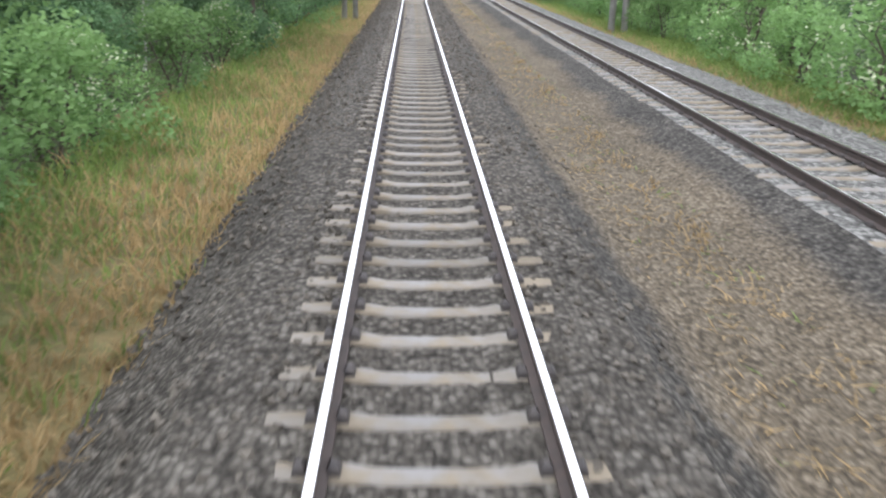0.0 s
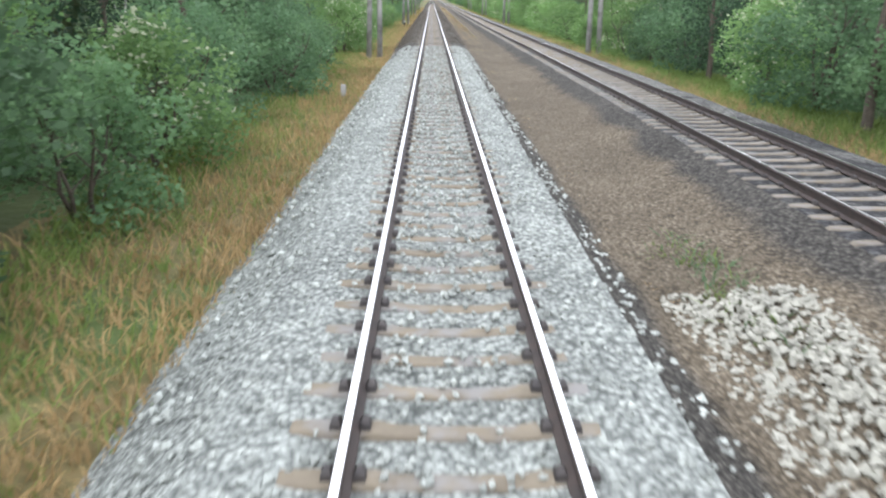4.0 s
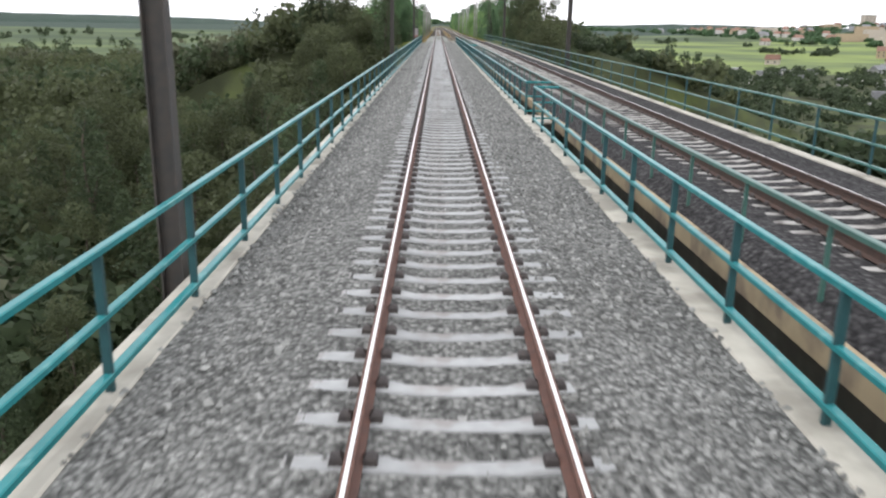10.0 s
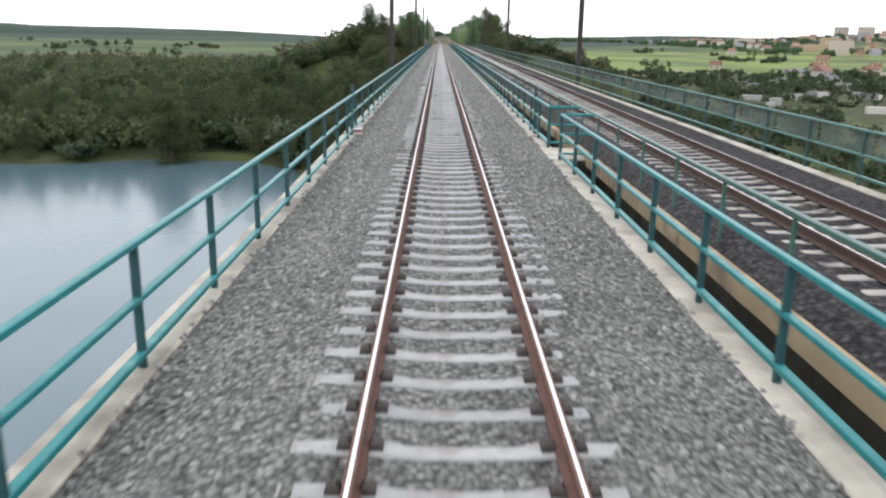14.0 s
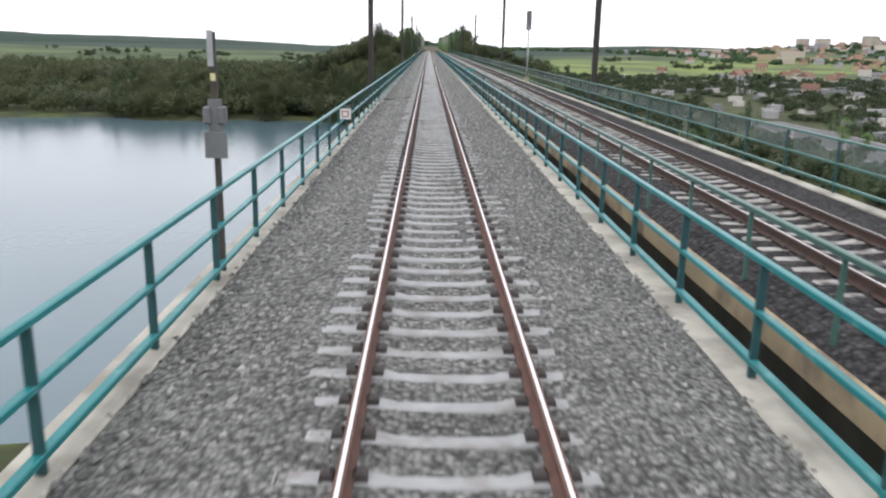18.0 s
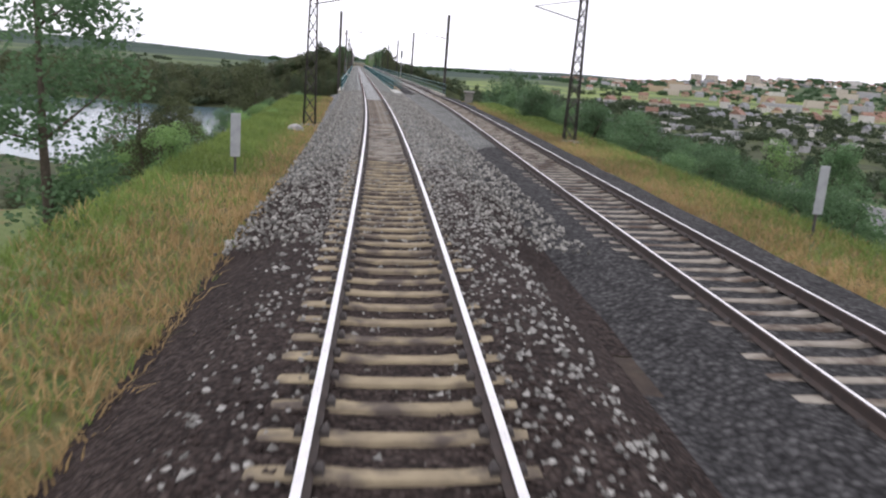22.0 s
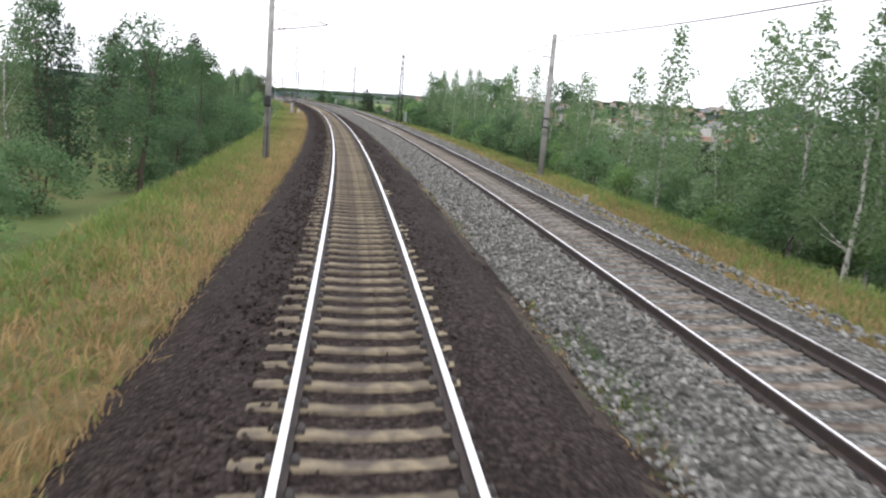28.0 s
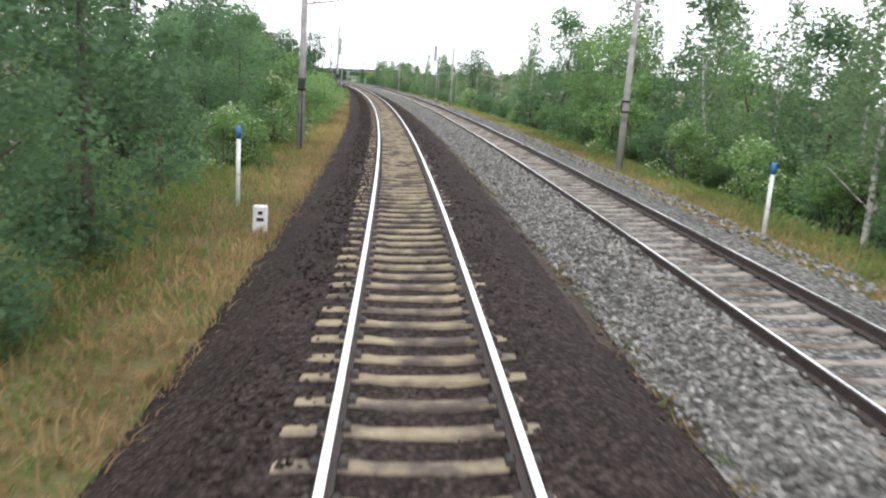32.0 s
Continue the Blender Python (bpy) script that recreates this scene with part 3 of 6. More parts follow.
# ---- ballast ----
def left_edge(s):
    """Where the ballast's left shoulder meets the verge."""
    return float(np.interp(s, [-400, -378, -330, -306, -270, -230, -116, -62, -30, -4, 16, 411, 430], [-3.1, -3.15, -3.4, -3.5, -3.2, -3.2, -3.15, -3.3, -3.8, -4.2, -4.1, -4.1, -3.1]))


def right_edge(s):
    return float(np.interp(s, [-375, -310, -245, -160, -115, -60, 0, 405, 430], [8.9, 8.75, 8.8, 8.65, 8.6, 8.8, 9.8, 9.8, 9.1]))


def ballast_sheet(name, profile, s0, s1, centre, mats, slots, label, rough=0.05, other=None, blend=(0, 1)):
    """A bed of broken stone with an uneven surface; profile: (u, z) across; it passes into the other profile along the blend."""
    bm = bmesh.new()
    us = []
    for (u0, z0), (u1, z1) in zip(profile, profile[1:]):
        k = max(1, round(abs(u1 - u0) / 0.35))
        us += [(u0 + (u1 - u0) * i / k, z0 + (z1 - z0) * i / k) for i in range(k)]
    us.append(profile[-1])
    s, stations = s0, []
    while s < s1:
        stations.append(s)
        s += 1.2 if s < 600 else 12
    stations.append(s1)
    rows = []
    for s in stations:
        row = []
        f_other = smooth(blend[0], blend[1], s) if other else 0.0
        for u, z in us:
            if f_other:
                z += f_other * (np.interp(u, [q[0] for q in other], [q[1] for q in other]) - z)
            if centre is None and u < -1.75:
                u = -1.75 + (u + 1.75) * (left_edge(s) + 1.75 + 0.2 * noise.noise(Vector((s * 0.4, 3, 7)))) / (us[0][0] + 1.75)
            w = rough * noise.noise(Vector((u * 0.9, s * 0.5, 1.0))) + rough * 0.6 * noise.noise(Vector((u * 2.3, s * 2.1, 5.0)))
            c = centre if centre is not None else (0.0 if u < 2.75 else TRACK2)
            if centre is None:
                if u > 7.3:
                    u = 7.3 + (u - 7.3) * (right_edge(s) - 7.3) / (us[-1][0] - 7.3)
                p, q = at(u, s, z, 0.0), at(u, s, z, TRACK2)
                f = smooth(2.0, 3.6, u)
                v = p * (1 - f) + q * f
                if u < -1.75:
                    g = (-1.75 - u) / (-1.75 - left_edge(s))
                    v.z = at(-1.75, s, -0.215, 0.0).z * (1 - g) - 0.97 * g
                elif u > 7.3:
                    g = (u - 7.3) / (right_edge(s) - 7.3)
                    v.z = at(7.3, s, -0.25, TRACK2).z * (1 - g) - (0.67 if s > 0 else 0.97) * g
                row.append(bm.verts.new(v + Vector((0, 0, w))))
            else:
                row.append(bm.verts.new(at(u, s, z + w, c)))
        rows.append(row)
    for i in range(len(rows) - 1):
        for j in range(len(us) - 1):
            f = bm.faces.new((rows[i][j], rows[i][j + 1], rows[i + 1][j + 1], rows[i + 1][j]))
            f.smooth = True
            f.material_index = slots((us[j][0] + us[j + 1][0]) / 2, stations[i])
    return tagged(link(name, bm, mats), label, "ballast", kind="structure")


OPEN_BED = [(-3.3, -1.0), (-2.8, -0.72), (-1.75, -0.215), (-1.2, -0.178), (-0.95, -0.195), (-0.6, -0.205), (-0.3, -0.235), (0.3, -0.235), (0.6, -0.205), (0.95, -0.182), (1.2, -0.162), (1.7, -0.2), (2.3, -0.5), (3.0, -0.55), (3.7, -0.36),
            (4.1, -0.19), (4.5, -0.183), (4.8, -0.215), (5.2, -0.235), (5.75, -0.235), (6.2, -0.183), (6.6, -0.185), (7.3, -0.25), (8.6, -0.62), (9.8, -0.95)]
NEW_BED = [(-4.3, -1.1), (-3.5, -0.62), (-1.75, -0.215), (-1.2, -0.178), (-0.95, -0.195), (-0.6, -0.205), (-0.3, -0.235), (0.3, -0.235), (0.6, -0.205), (0.95, -0.195), (1.2, -0.172), (1.7, -0.215), (3.7, -0.3),
           (4.05, -0.165), (4.5, -0.165), (4.8, -0.215), (5.2, -0.235), (5.75, -0.235), (6.2, -0.178), (6.6, -0.18), (7.3, -0.25), (8.6, -0.62), (9.8, -0.95)]
bed_forest = ballast_sheet("ballast_bed_forest", OPEN_BED, 430, 1300, None, [M_BALLAST_F, M_BALLAST2, M_MID],
                           lambda u, s: 0 if u < 1.75 else (2 if u < 4.08 else 1), "brown stone ballast with dry grass between the tracks", 0.035)
CURVE_BED = [(-3.3, -1.0), (-2.8, -0.72), (-1.75, -0.235), (-1.2, -0.198), (-0.95, -0.2), (-0.6, -0.215), (-0.3, -0.245), (0.3, -0.245), (0.6, -0.215), (0.95, -0.178), (1.2, -0.162), (1.7, -0.185), (2.3, -0.43),
             (2.72, -0.55), (3.0, -0.52), (3.7, -0.26), (4.05, -0.175), (4.5, -0.19), (4.8, -0.222), (5.2, -0.236), (5.75, -0.236), (6.2, -0.192), (6.6, -0.19), (7.3, -0.25), (8.9, -0.95)]
bed_ends = ballast_sheet("ballast_bed_abutment", NEW_BED, BRIDGE_B, 430, None, [M_BALLAST_F, M_BALLAST2, M_MID],
                         lambda u, s: 0 if u < (3.4 if s < 424 else 1.75) else (1 if s < 424 or u > 4.08 else 2), "fresh pale stone ballast spread wide across both tracks", 0.035, OPEN_BED, (418, 429))
bed_near = ballast_sheet("ballast_bed_embankment", NEW_BED, -62, BRIDGE_A, None, [M_BALLAST, M_BALLAST2, M_MID],
                         lambda u, s: 0 if u < (4.5 if s > -40 else 3.0) else 1, "fresh grey stone ballast beside older ballast", 0.03, CURVE_BED, (-20, -58))
bed_curve = ballast_sheet("ballast_bed_curve", CURVE_BED, -470, -62, None, [M_BALLAST, M_BALLAST2, M_DIRT],
                          lambda u, s: 0 if u < 2.5 + 0.2 * noise.noise(Vector((s * 0.4, 1, 1))) else (2 if u < 2.85 + 0.3 * noise.noise(Vector((s * 0.5, 4, 2))) else 1), "dark brown ballast beside a dirt strip and grey ballast on the curve", 0.03)
bed_main = ballast_sheet("ballast_bed_main_deck", [(-2.96, -0.46), (-1.7, -0.24), (-1.2, -0.182), (-0.95, -0.195), (-0.6, -0.205), (-0.3, -0.235), (0.3, -0.235), (0.6, -0.205), (0.95, -0.195), (1.2, -0.175), (1.7, -0.24), (2.88, -0.44)],
                         BRIDGE_A, BRIDGE_B, 0.0, [M_BALLAST], lambda u, s: 0, "grey crushed stone ballast on the bridge deck", 0.03)
ballast_sheet("ballast_bed_second_deck", [(3.02, -0.5), (3.4, -0.27), (3.7, -0.18), (4.4, -0.185), (5.0, -0.235), (5.6, -0.235), (6.2, -0.185), (6.7, -0.19), (7.48, -0.2)],
                           29.5, BRIDGE_B, TRACK2, [M_BALLAST2], lambda u, s: 0, "dark grey stone ballast on the second deck", 0.03)


ballast_sheet("ballast_bed_apron", [(2.9, -0.62), (3.18, -0.33), (3.6, -0.2), (4.4, -0.185), (5.0, -0.235), (5.6, -0.235), (6.2, -0.185), (6.8, -0.22), (8.3, -0.75)],
                          BRIDGE_A, 29.5, TRACK2, [M_BALLAST2], lambda u, s: 0, "dark stone ballast before the second deck", 0.03)


def stones_mesh(name, length, width, count, seed, mat, profile, pale=0.0, small=0.028, large=0.055):
    """Loose stones lying on a stretch of ballast."""
    rng = random.Random(seed)
    vs, fs = [], []
    for _ in range(count):
        u = rng.uniform(*width)
        z = np.interp(u, [p[0] for p in profile], [p[1] for p in profile])
        if abs(u) < 0.66:
            z -= 0.035
        y = rng.uniform(0, length)
        r = rng.uniform(small, large)
        c = Vector((u, y, z + r * 0.15))
        rot = Euler((rng.uniform(0, 6), rng.uniform(0, 6), rng.uniform(0, 6))).to_matrix()
        b = len(vs)
        for d in ((1, 0, 0), (-1, 0, 0), (0, 1, 0), (0, -1, 0), (0, 0, 1), (0, 0, -1)):
            vs.append(c + rot @ (Vector(d) * r * rng.uniform(0.6, 1.25)))
        for i, j, k in ((0, 2, 4), (2, 1, 4), (1, 3, 4), (3, 0, 4), (2, 0, 5), (1, 2, 5), (3, 1, 5), (0, 3, 5)):
            fs.append((b + i, b + j, b + k))
    me = bpy.data.meshes.new(name)
    me.from_pydata(vs, [], fs)
    me.materials.append(mat)
    return me


def lay_stones(bed, mesh_list, s0, s1, length, centre=0.0):
    k = 0
    s = s0
    while s < s1 - length * 0.5:
        ob = share("loose_stones", mesh_list[k % len(mesh_list)], bed, canted(0, s, 0, centre) if centre == 0.0 else canted(0, s, 0, 0.0) @ Matrix.Translation((spread(s), 0, 0)))
        tagged(ob, kind="stuff")
        k += 1
        s += length


DECK_PROFILE = [(-3.0, -0.43), (-2.85, -0.43), (-1.7, -0.25), (-0.95, -0.205), (-0.3, -0.235), (0.3, -0.235), (0.95, -0.195), (1.2, -0.175), (1.7, -0.24), (2.8, -0.43), (2.95, -0.43)]
stones_deck = [stones_mesh("stones_deck", 6.0, (-2.95, 2.88), 1500, i, M_STONE_GREY, DECK_PROFILE) for i in (1, 2, 3)]
stones_old = [stones_mesh("stones_old", 8.0, (-3.0, 2.4), 1300, i, M_STONE_BROWN, OPEN_BED) for i in (4, 5)]
stones_forest = [stones_mesh("stones_forest", 8.0, (-2.8, 2.4), 1100, i, M_STONE_F, OPEN_BED) for i in (14, 15)]
stones_new = [stones_mesh("stones_new", 6.0, (-3.0, 3.4), 1700, i, M_STONE_NEW, NEW_BED, small=0.03, large=0.06) for i in (6, 7)]
stones_pale = [stones_mesh("stones_pale", 6.0, (-2.6, 2.1), 850, i, M_STONE_PALE, OPEN_BED) for i in (8, 9)]
stones_sparse = [stones_mesh("stones_sparse", 6.0, w, 260, 18, M_STONE_PALE, OPEN_BED) for w in ((-2.2, -0.9), (-0.7, 0.7), (1.0, 2.1))]
stones_flecks = [stones_mesh("stones_flecks", 6.0, w, 460, 10, M_STONE_FLECK, CURVE_BED, small=0.018, large=0.055) for w in ((-2.5, 0.6), (0.3, 2.2))]
stones_second = [stones_mesh("stones_second", 8.0, (2.75, 4.15), 850, i, M_STONE_2, [(2.75, -0.55), (3.0, -0.52), (3.7, -0.28), (4.1, -0.185), (4.2, -0.185)], small=0.03, large=0.062) for i in (11, 12)]
stones_far = [stones_mesh("stones_far", 8.0, (6.5, 7.9), 330, 13, M_STONE_2, [(6.5, -0.2), (7.3, -0.28), (8.6, -0.97)], small=0.03, large=0.06)]
lay_stones(bed_main, stones_deck, BRIDGE_A, BRIDGE_B, 6.0)
lay_stones(bed_forest, stones_forest, 490, 620, 8.0)
stones_cover = [stones_mesh("stones_cover", 6.0, (-0.62, 0.62), 240, 19, M_STONE_PALE, [(-1, -0.145), (1, -0.145)], small=0.03, large=0.05)]
lay_stones(bed_forest, stones_cover, 430, 478, 6.0)
lay_stones(bed_forest, stones_pale, 430, 466, 6.0)
lay_stones(bed_forest, stones_forest, 482, 490, 8.0)
for k in range(3):
    lay_stones(bed_forest, stones_sparse[k:k + 1], 466, (480, 476, 478)[k], 6.0)
lay_stones(bed_ends, stones_pale, BRIDGE_B, 430, 6.0)
lay_stones(bed_near, stones_new, -58, BRIDGE_A - 2, 6.0)
lay_stones(bed_curve, stones_old, -400, -62, 8.0)
for k in range(2):
    lay_stones(bed_curve, stones_flecks[k:k + 1], -92, -40, 6.0)
lay_stones(bed_curve, stones_second, -410, -62, 8.0, TRACK2)
lay_stones(bed_curve, stones_far, -410, -62, 8.0, TRACK2)


# ---- tracks ----
def sleeper_mesh(name, mat, half=1.3, top=-0.178, dip=0.035):
    """A prestressed concrete sleeper: raised seats under the rails, a waist between them, bevelled flanks."""
    bm = bmesh.new()
    rows = []
    for x, z, w in ((-half, top - 0.03, 0.075), (-half + 0.06, top, 0.095), (-0.98, top + 0.004, 0.1), (-0.55, top, 0.1), (-0.42, top - dip * 0.8, 0.088), (-0.15, top - dip, 0.085),
                    (0.15, top - dip, 0.085), (0.42, top - dip * 0.8, 0.088), (0.55, top, 0.1), (0.98, top + 0.004, 0.1), (half - 0.06, top, 0.095), (half, top - 0.03, 0.09)):
        rows.append([bm.verts.new((x, y, zz)) for y, zz in ((-w - 0.035, z - 0.13), (-w, z - 0.012), (-w + 0.015, z), (w - 0.015, z), (w, z - 0.012), (w + 0.035, z - 0.13))])
    for a, b in zip(rows, rows[1:]):
        for i in range(5):
            bm.faces.new((a[i], b[i], b[i + 1], a[i + 1]))
    bm.faces.new(rows[0][::-1])
    bm.faces.new(rows[-1])
    bmesh.ops.recalc_face_normals(bm, faces=bm.faces[:])
    me = bpy.data.meshes.new(name)
    bm.to_mesh(me)
    bm.free()
    me.materials.append(mat)
    return me


SLEEPER_NEW = sleeper_mesh("sleeper", M_SLEEPER_NEW)
SLEEPER_F = sleeper_mesh("sleeper", M_SLEEPER_F, half=1.22, dip=0.03)
SLEEPER_B = sleeper_mesh("sleeper", M_SLEEPER_B, half=1.22, dip=0.03)
SLEEPER_2 = sleeper_mesh("sleeper", M_SLEEPER_2, half=1.25, dip=0.04)
SLEEPER_OLD = sleeper_mesh("sleeper", M_SLEEPER_OLD, half=1.22, dip=0.02)


def rail_profile(c):
    """Half-plane outline of a flat-bottomed rail round u = c."""
    return [(c - 0.072, -0.172), (c - 0.07, -0.158), (c - 0.012, -0.135), (c - 0.009, -0.05), (c - 0.036, -0.036), (c - 0.036, -0.006), (c - 0.03, 0.0),
            (c + 0.03, 0.0), (c + 0.036, -0.006), (c + 0.036, -0.036), (c + 0.009, -0.05), (c + 0.012, -0.135), (c + 0.07, -0.158), (c + 0.072, -0.172)]


def track_section(name, label, s0, s1, centre, mesh, singles, clips, shine=0.03, steel=None, pitch=0.6):
    """Two rails on sleepers: those of one stretch as parts, the rest joined."""
    top = empty(name, label, "railway track", kind="structure")
    for side in (-0.75, 0.75):
        bm = bmesh.new()
        sweep(bm, rail_profile(centre + side), s0, s1, centre)
        r = part("rail", bm, steel or M_RAIL, top)
        bm = bmesh.new()
        c = centre + side
        sweep(bm, [(c - shine, 0.001), (c - shine, 0.004), (c + shine, 0.004), (c + shine, 0.001)], s0, s1, centre)
        part("running_surface", bm, M_POLISH, r, "bright polished running surface")
    n = int((s1 - s0) / pitch)
    rng = random.Random(int(s0 + centre * 10))
    tpl = np.empty(len(mesh.vertices) * 3)
    mesh.vertices.foreach_get("co", tpl)
    tpl = [Vector(v) for v in tpl.reshape(-1, 3)]
    faces = [tuple(p.vertices) for p in mesh.polygons]
    vs, fs = [], []
    cv, cf = [], []
    for i in range(n):
        s = s0 + (i + 0.5) * pitch
        m = canted(centre + rng.uniform(-0.01, 0.01), s + rng.uniform(-0.012, 0.012), rng.uniform(-0.008, 0.004), centre)
        m = m @ Matrix.Rotation(rng.gauss(0, 0.008), 4, 'Z')
        if singles[0] <= s < singles[1]:
            share("sleeper", mesh, top, m)
        elif s < 760:
            b = len(vs)
            vs += [m @ v for v in tpl]
            fs += [tuple(b + k for k in f) for f in faces]
        if clips and s < 600:
            for c in (-0.75, 0.75):
                for side in (-1, 1):
                    x0, x1 = c + side * 0.062, c + side * (0.062 + clips)
                    b = len(cv)
                    for z, k in ((-0.18, 1.0), (-0.13, 0.85), (-0.105, 0.4)):
                        xm = (x0 + x1) / 2
                        for dx, dy in ((-1, -1), (1, -1), (1, 1), (-1, 1)):
                            cv.append(m @ Vector((xm + dx * k * abs(x1 - x0) / 2, dy * k * 0.068, z)))
                    cf += [tuple(b + k for k in q) for q in ((0, 1, 5, 4), (1, 2, 6, 5), (2, 3, 7, 6), (3, 0, 4, 7), (4, 5, 9, 8), (5, 6, 10, 9), (6, 7, 11, 10), (7, 4, 8, 11), (8, 9, 10, 11))]
    for nm, v, f, mt in (("far_sleepers", vs, fs, mesh.materials[0]), ("rail_fastenings", cv, cf, M_CLIP)):
        if v:
            me = bpy.data.meshes.new(nm)
            me.from_pydata(v, [], f)
            me.materials.append(mt)
            ob = new(nm, me)
            ob.parent = top
            tagged(ob, kind="stuff")
    return top


track_section("main_track_forest", "older track on stained concrete sleepers with bright worn rails", 430, 1300, 0.0, SLEEPER_F, (440, 600), 0.085, 0.029)
track_section("main_track_bridge", "renewed track on pale concrete sleepers with dark fastenings", -4.4, 430, 0.0, SLEEPER_NEW, (130, 310), 0.11, 0.016, M_RUST)
track_section("main_track_embankment", "older track on brown weathered sleepers with bright worn rails", -46, -4.4, 0.0, SLEEPER_B, (-30, -4), 0.1, 0.034)
track_section("main_track_curve", "canted track on stained concrete sleepers with bright worn rails", -480, -46, 0.0, SLEEPER_OLD, (-330, -150), 0.08, 0.036)
track_section("second_track_forest", "parallel track with brown rails on grey sleepers", 430, 1300, TRACK2, SLEEPER_F, (430, 460), 0.06, 0.016)
track_section("second_track_bridge", "parallel track with brown rails on grey sleepers", 18, 430, TRACK2, SLEEPER_2, (170, 250), 0.06, 0.014, M_RAIL2)
track_section("second_track_curve", "parallel canted track on weathered grey sleepers", -480, 18, TRACK2, SLEEPER_B, (-300, -200), 0.06, 0.022)


# ---- the bridge ----
def bridge_deck(name, label, u0, u1, k0, k1, face_left, face_right, s0, s1, lift=0.0, inset=0.04):
    """A trough of a deck: slab, two upstand kerbs, fascia, piers."""
    top = empty(name, label, "railway bridge", kind="structure")
    bm = bmesh.new()
    sweep(bm, [(u0 + inset, -0.7 + lift), (u0 + inset, -2.6), (u1 - 0.04, -2.6), (u1 - 0.04, -0.7 + lift)], s0, s1)
    # darkened concrete, so the slot between the decks reads as deep shade
    part("girder", bm, M_DULL_AND_SHADE, top)
    for a, b, m in ((u0, k0, face_left), (k1, u1, face_right)):
        bm = bmesh.new()
        t = (-0.53 if m is M_BEIGE else -0.42) + lift
        foot = t - (0.3 if m is M_BEIGE else 0.33)
        sweep(bm, [(a, foot), (a, t - 0.02), (a + 0.02, t), (b - 0.02, t), (b, t - 0.02), (b, foot)], s0 - (9.0 if lift and b == u1 else 0.0), s1)
        part("kerb", bm, m, top)
    for s in range(60, 400, 55):
        bm = bmesh.new()
        tube(bm, at((u0 + u1) / 2, s, -27), at((u0 + u1) / 2, s, -2.6), 1.3, 1.2, 16)
        part("pier", bm, M_CONCRETE, top)
    return top


bridge_deck("bridge_main", "concrete bridge deck with pale kerbs carrying the main track", -3.4, 3.24, -2.92, 2.84, M_CONCRETE, M_CONCRETE, BRIDGE_A, BRIDGE_B)
bridge_deck("bridge_second", "parallel concrete bridge deck with a beige edge beam", 3.8, 8.64, 3.99, 8.36, M_BEIGE, M_CONCRETE, 29.5, BRIDGE_B, DECK_LIFT, 0.6)
for s0, s1 in ((BRIDGE_A - 14, BRIDGE_A), (BRIDGE_B, BRIDGE_B + 14)):
    bm = bmesh.new()
    sweep(bm, [(-3.5, -1.0), (-3.5, -14), (8.3, -14), (8.3, -1.0)], s0, s1)
    tagged(link("abutment", bm, M_CONCRETE), "massive concrete bridge abutment", "abutment", kind="structure")

tagged(link("deck_end_sill", bevelled(1.6, 4.3, 410.7, 411.4, -1.6, -0.3, 0.02), M_CONCRETE), "pale concrete sill closing the end of the deck", "sill", kind="structure")
M_RAIL_GREY = material("weathered_green_rail_paint", (0.055, 0.14, 0.115), (0.04, 0.1, 0.085), rough=0.4, scale=3)
POST_MESH = {}


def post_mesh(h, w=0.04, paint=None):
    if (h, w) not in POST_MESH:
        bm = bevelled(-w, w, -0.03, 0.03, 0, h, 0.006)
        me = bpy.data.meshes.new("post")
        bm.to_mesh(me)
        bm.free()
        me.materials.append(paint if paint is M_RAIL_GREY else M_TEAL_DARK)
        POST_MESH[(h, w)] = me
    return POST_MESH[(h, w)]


def bar(top, name, u, s0, s1, z, r, paint=None):
    """A flat steel bar along the line; z: a height, or a height for each place on the line."""
    bm = bmesh.new()
    w, h = r, r * 0.62
    rows = []
    for s in stops(s0, s1, 3.0, 12.0):
        zz = z(s) if callable(z) else z
        rows.append([bm.verts.new(at(u + x, s, zz + y)) for x, y in ((-w, -h), (-w, h * 0.7), (-w * 0.7, h), (w * 0.7, h), (w, h * 0.7), (w, -h))])
    for a, b in zip(rows, rows[1:]):
        for i in range(6):
            bm.faces.new((a[i], a[(i + 1) % 6], b[(i + 1) % 6], b[i]))
    bm.faces.new(rows[0])
    bm.faces.new(rows[-1][::-1])
    bmesh.ops.recalc_face_normals(bm, faces=bm.faces[:])
    return part(name, bm, paint or M_TEAL, top)


def railing(name, label, u, s0, s1, pitch, breaks, base=-0.42, top_z=0.78, mids=(0.16, -0.28), joints=(), thick=0.045, paint=None, width=0.04):
    """Teal railing: posts, a thick hand rail, a middle rail and a foot rail; open between each pair in breaks."""
    rail = empty(name, label, "railing", group="bridge railings")
    runs, a = [], s0
    for b0, b1 in sorted(breaks):
        runs.append((a, b0))
        a = b1
    runs.append((a, s1))
    height = top_z if callable(top_z) else (lambda s: top_z)
    for a, b in runs:
        bar(rail, "hand_rail", u, a, b, top_z, thick, paint)
        for i, z in enumerate(mids):
            bar(rail, "middle_rail" if i == 0 else "foot_rail", u, a, b, z, thick * (0.95 if i == 0 else 1.1), paint)
        k = max(1, round((b - a) / pitch))
        for i in range(k + 1):
            s = a + (b - a) * i / k
            share("post", post_mesh(round(height(s) - base - 0.03, 2), width, paint), rail, stand(u, s, base))
    for s in joints:
        share("joint_post", post_mesh(1.6), rail, stand(u, s, base))
        share("joint_post", post_mesh(round(height(s) - base - 0.03, 2)), rail, stand(u, s - 0.42, base))
    return rail


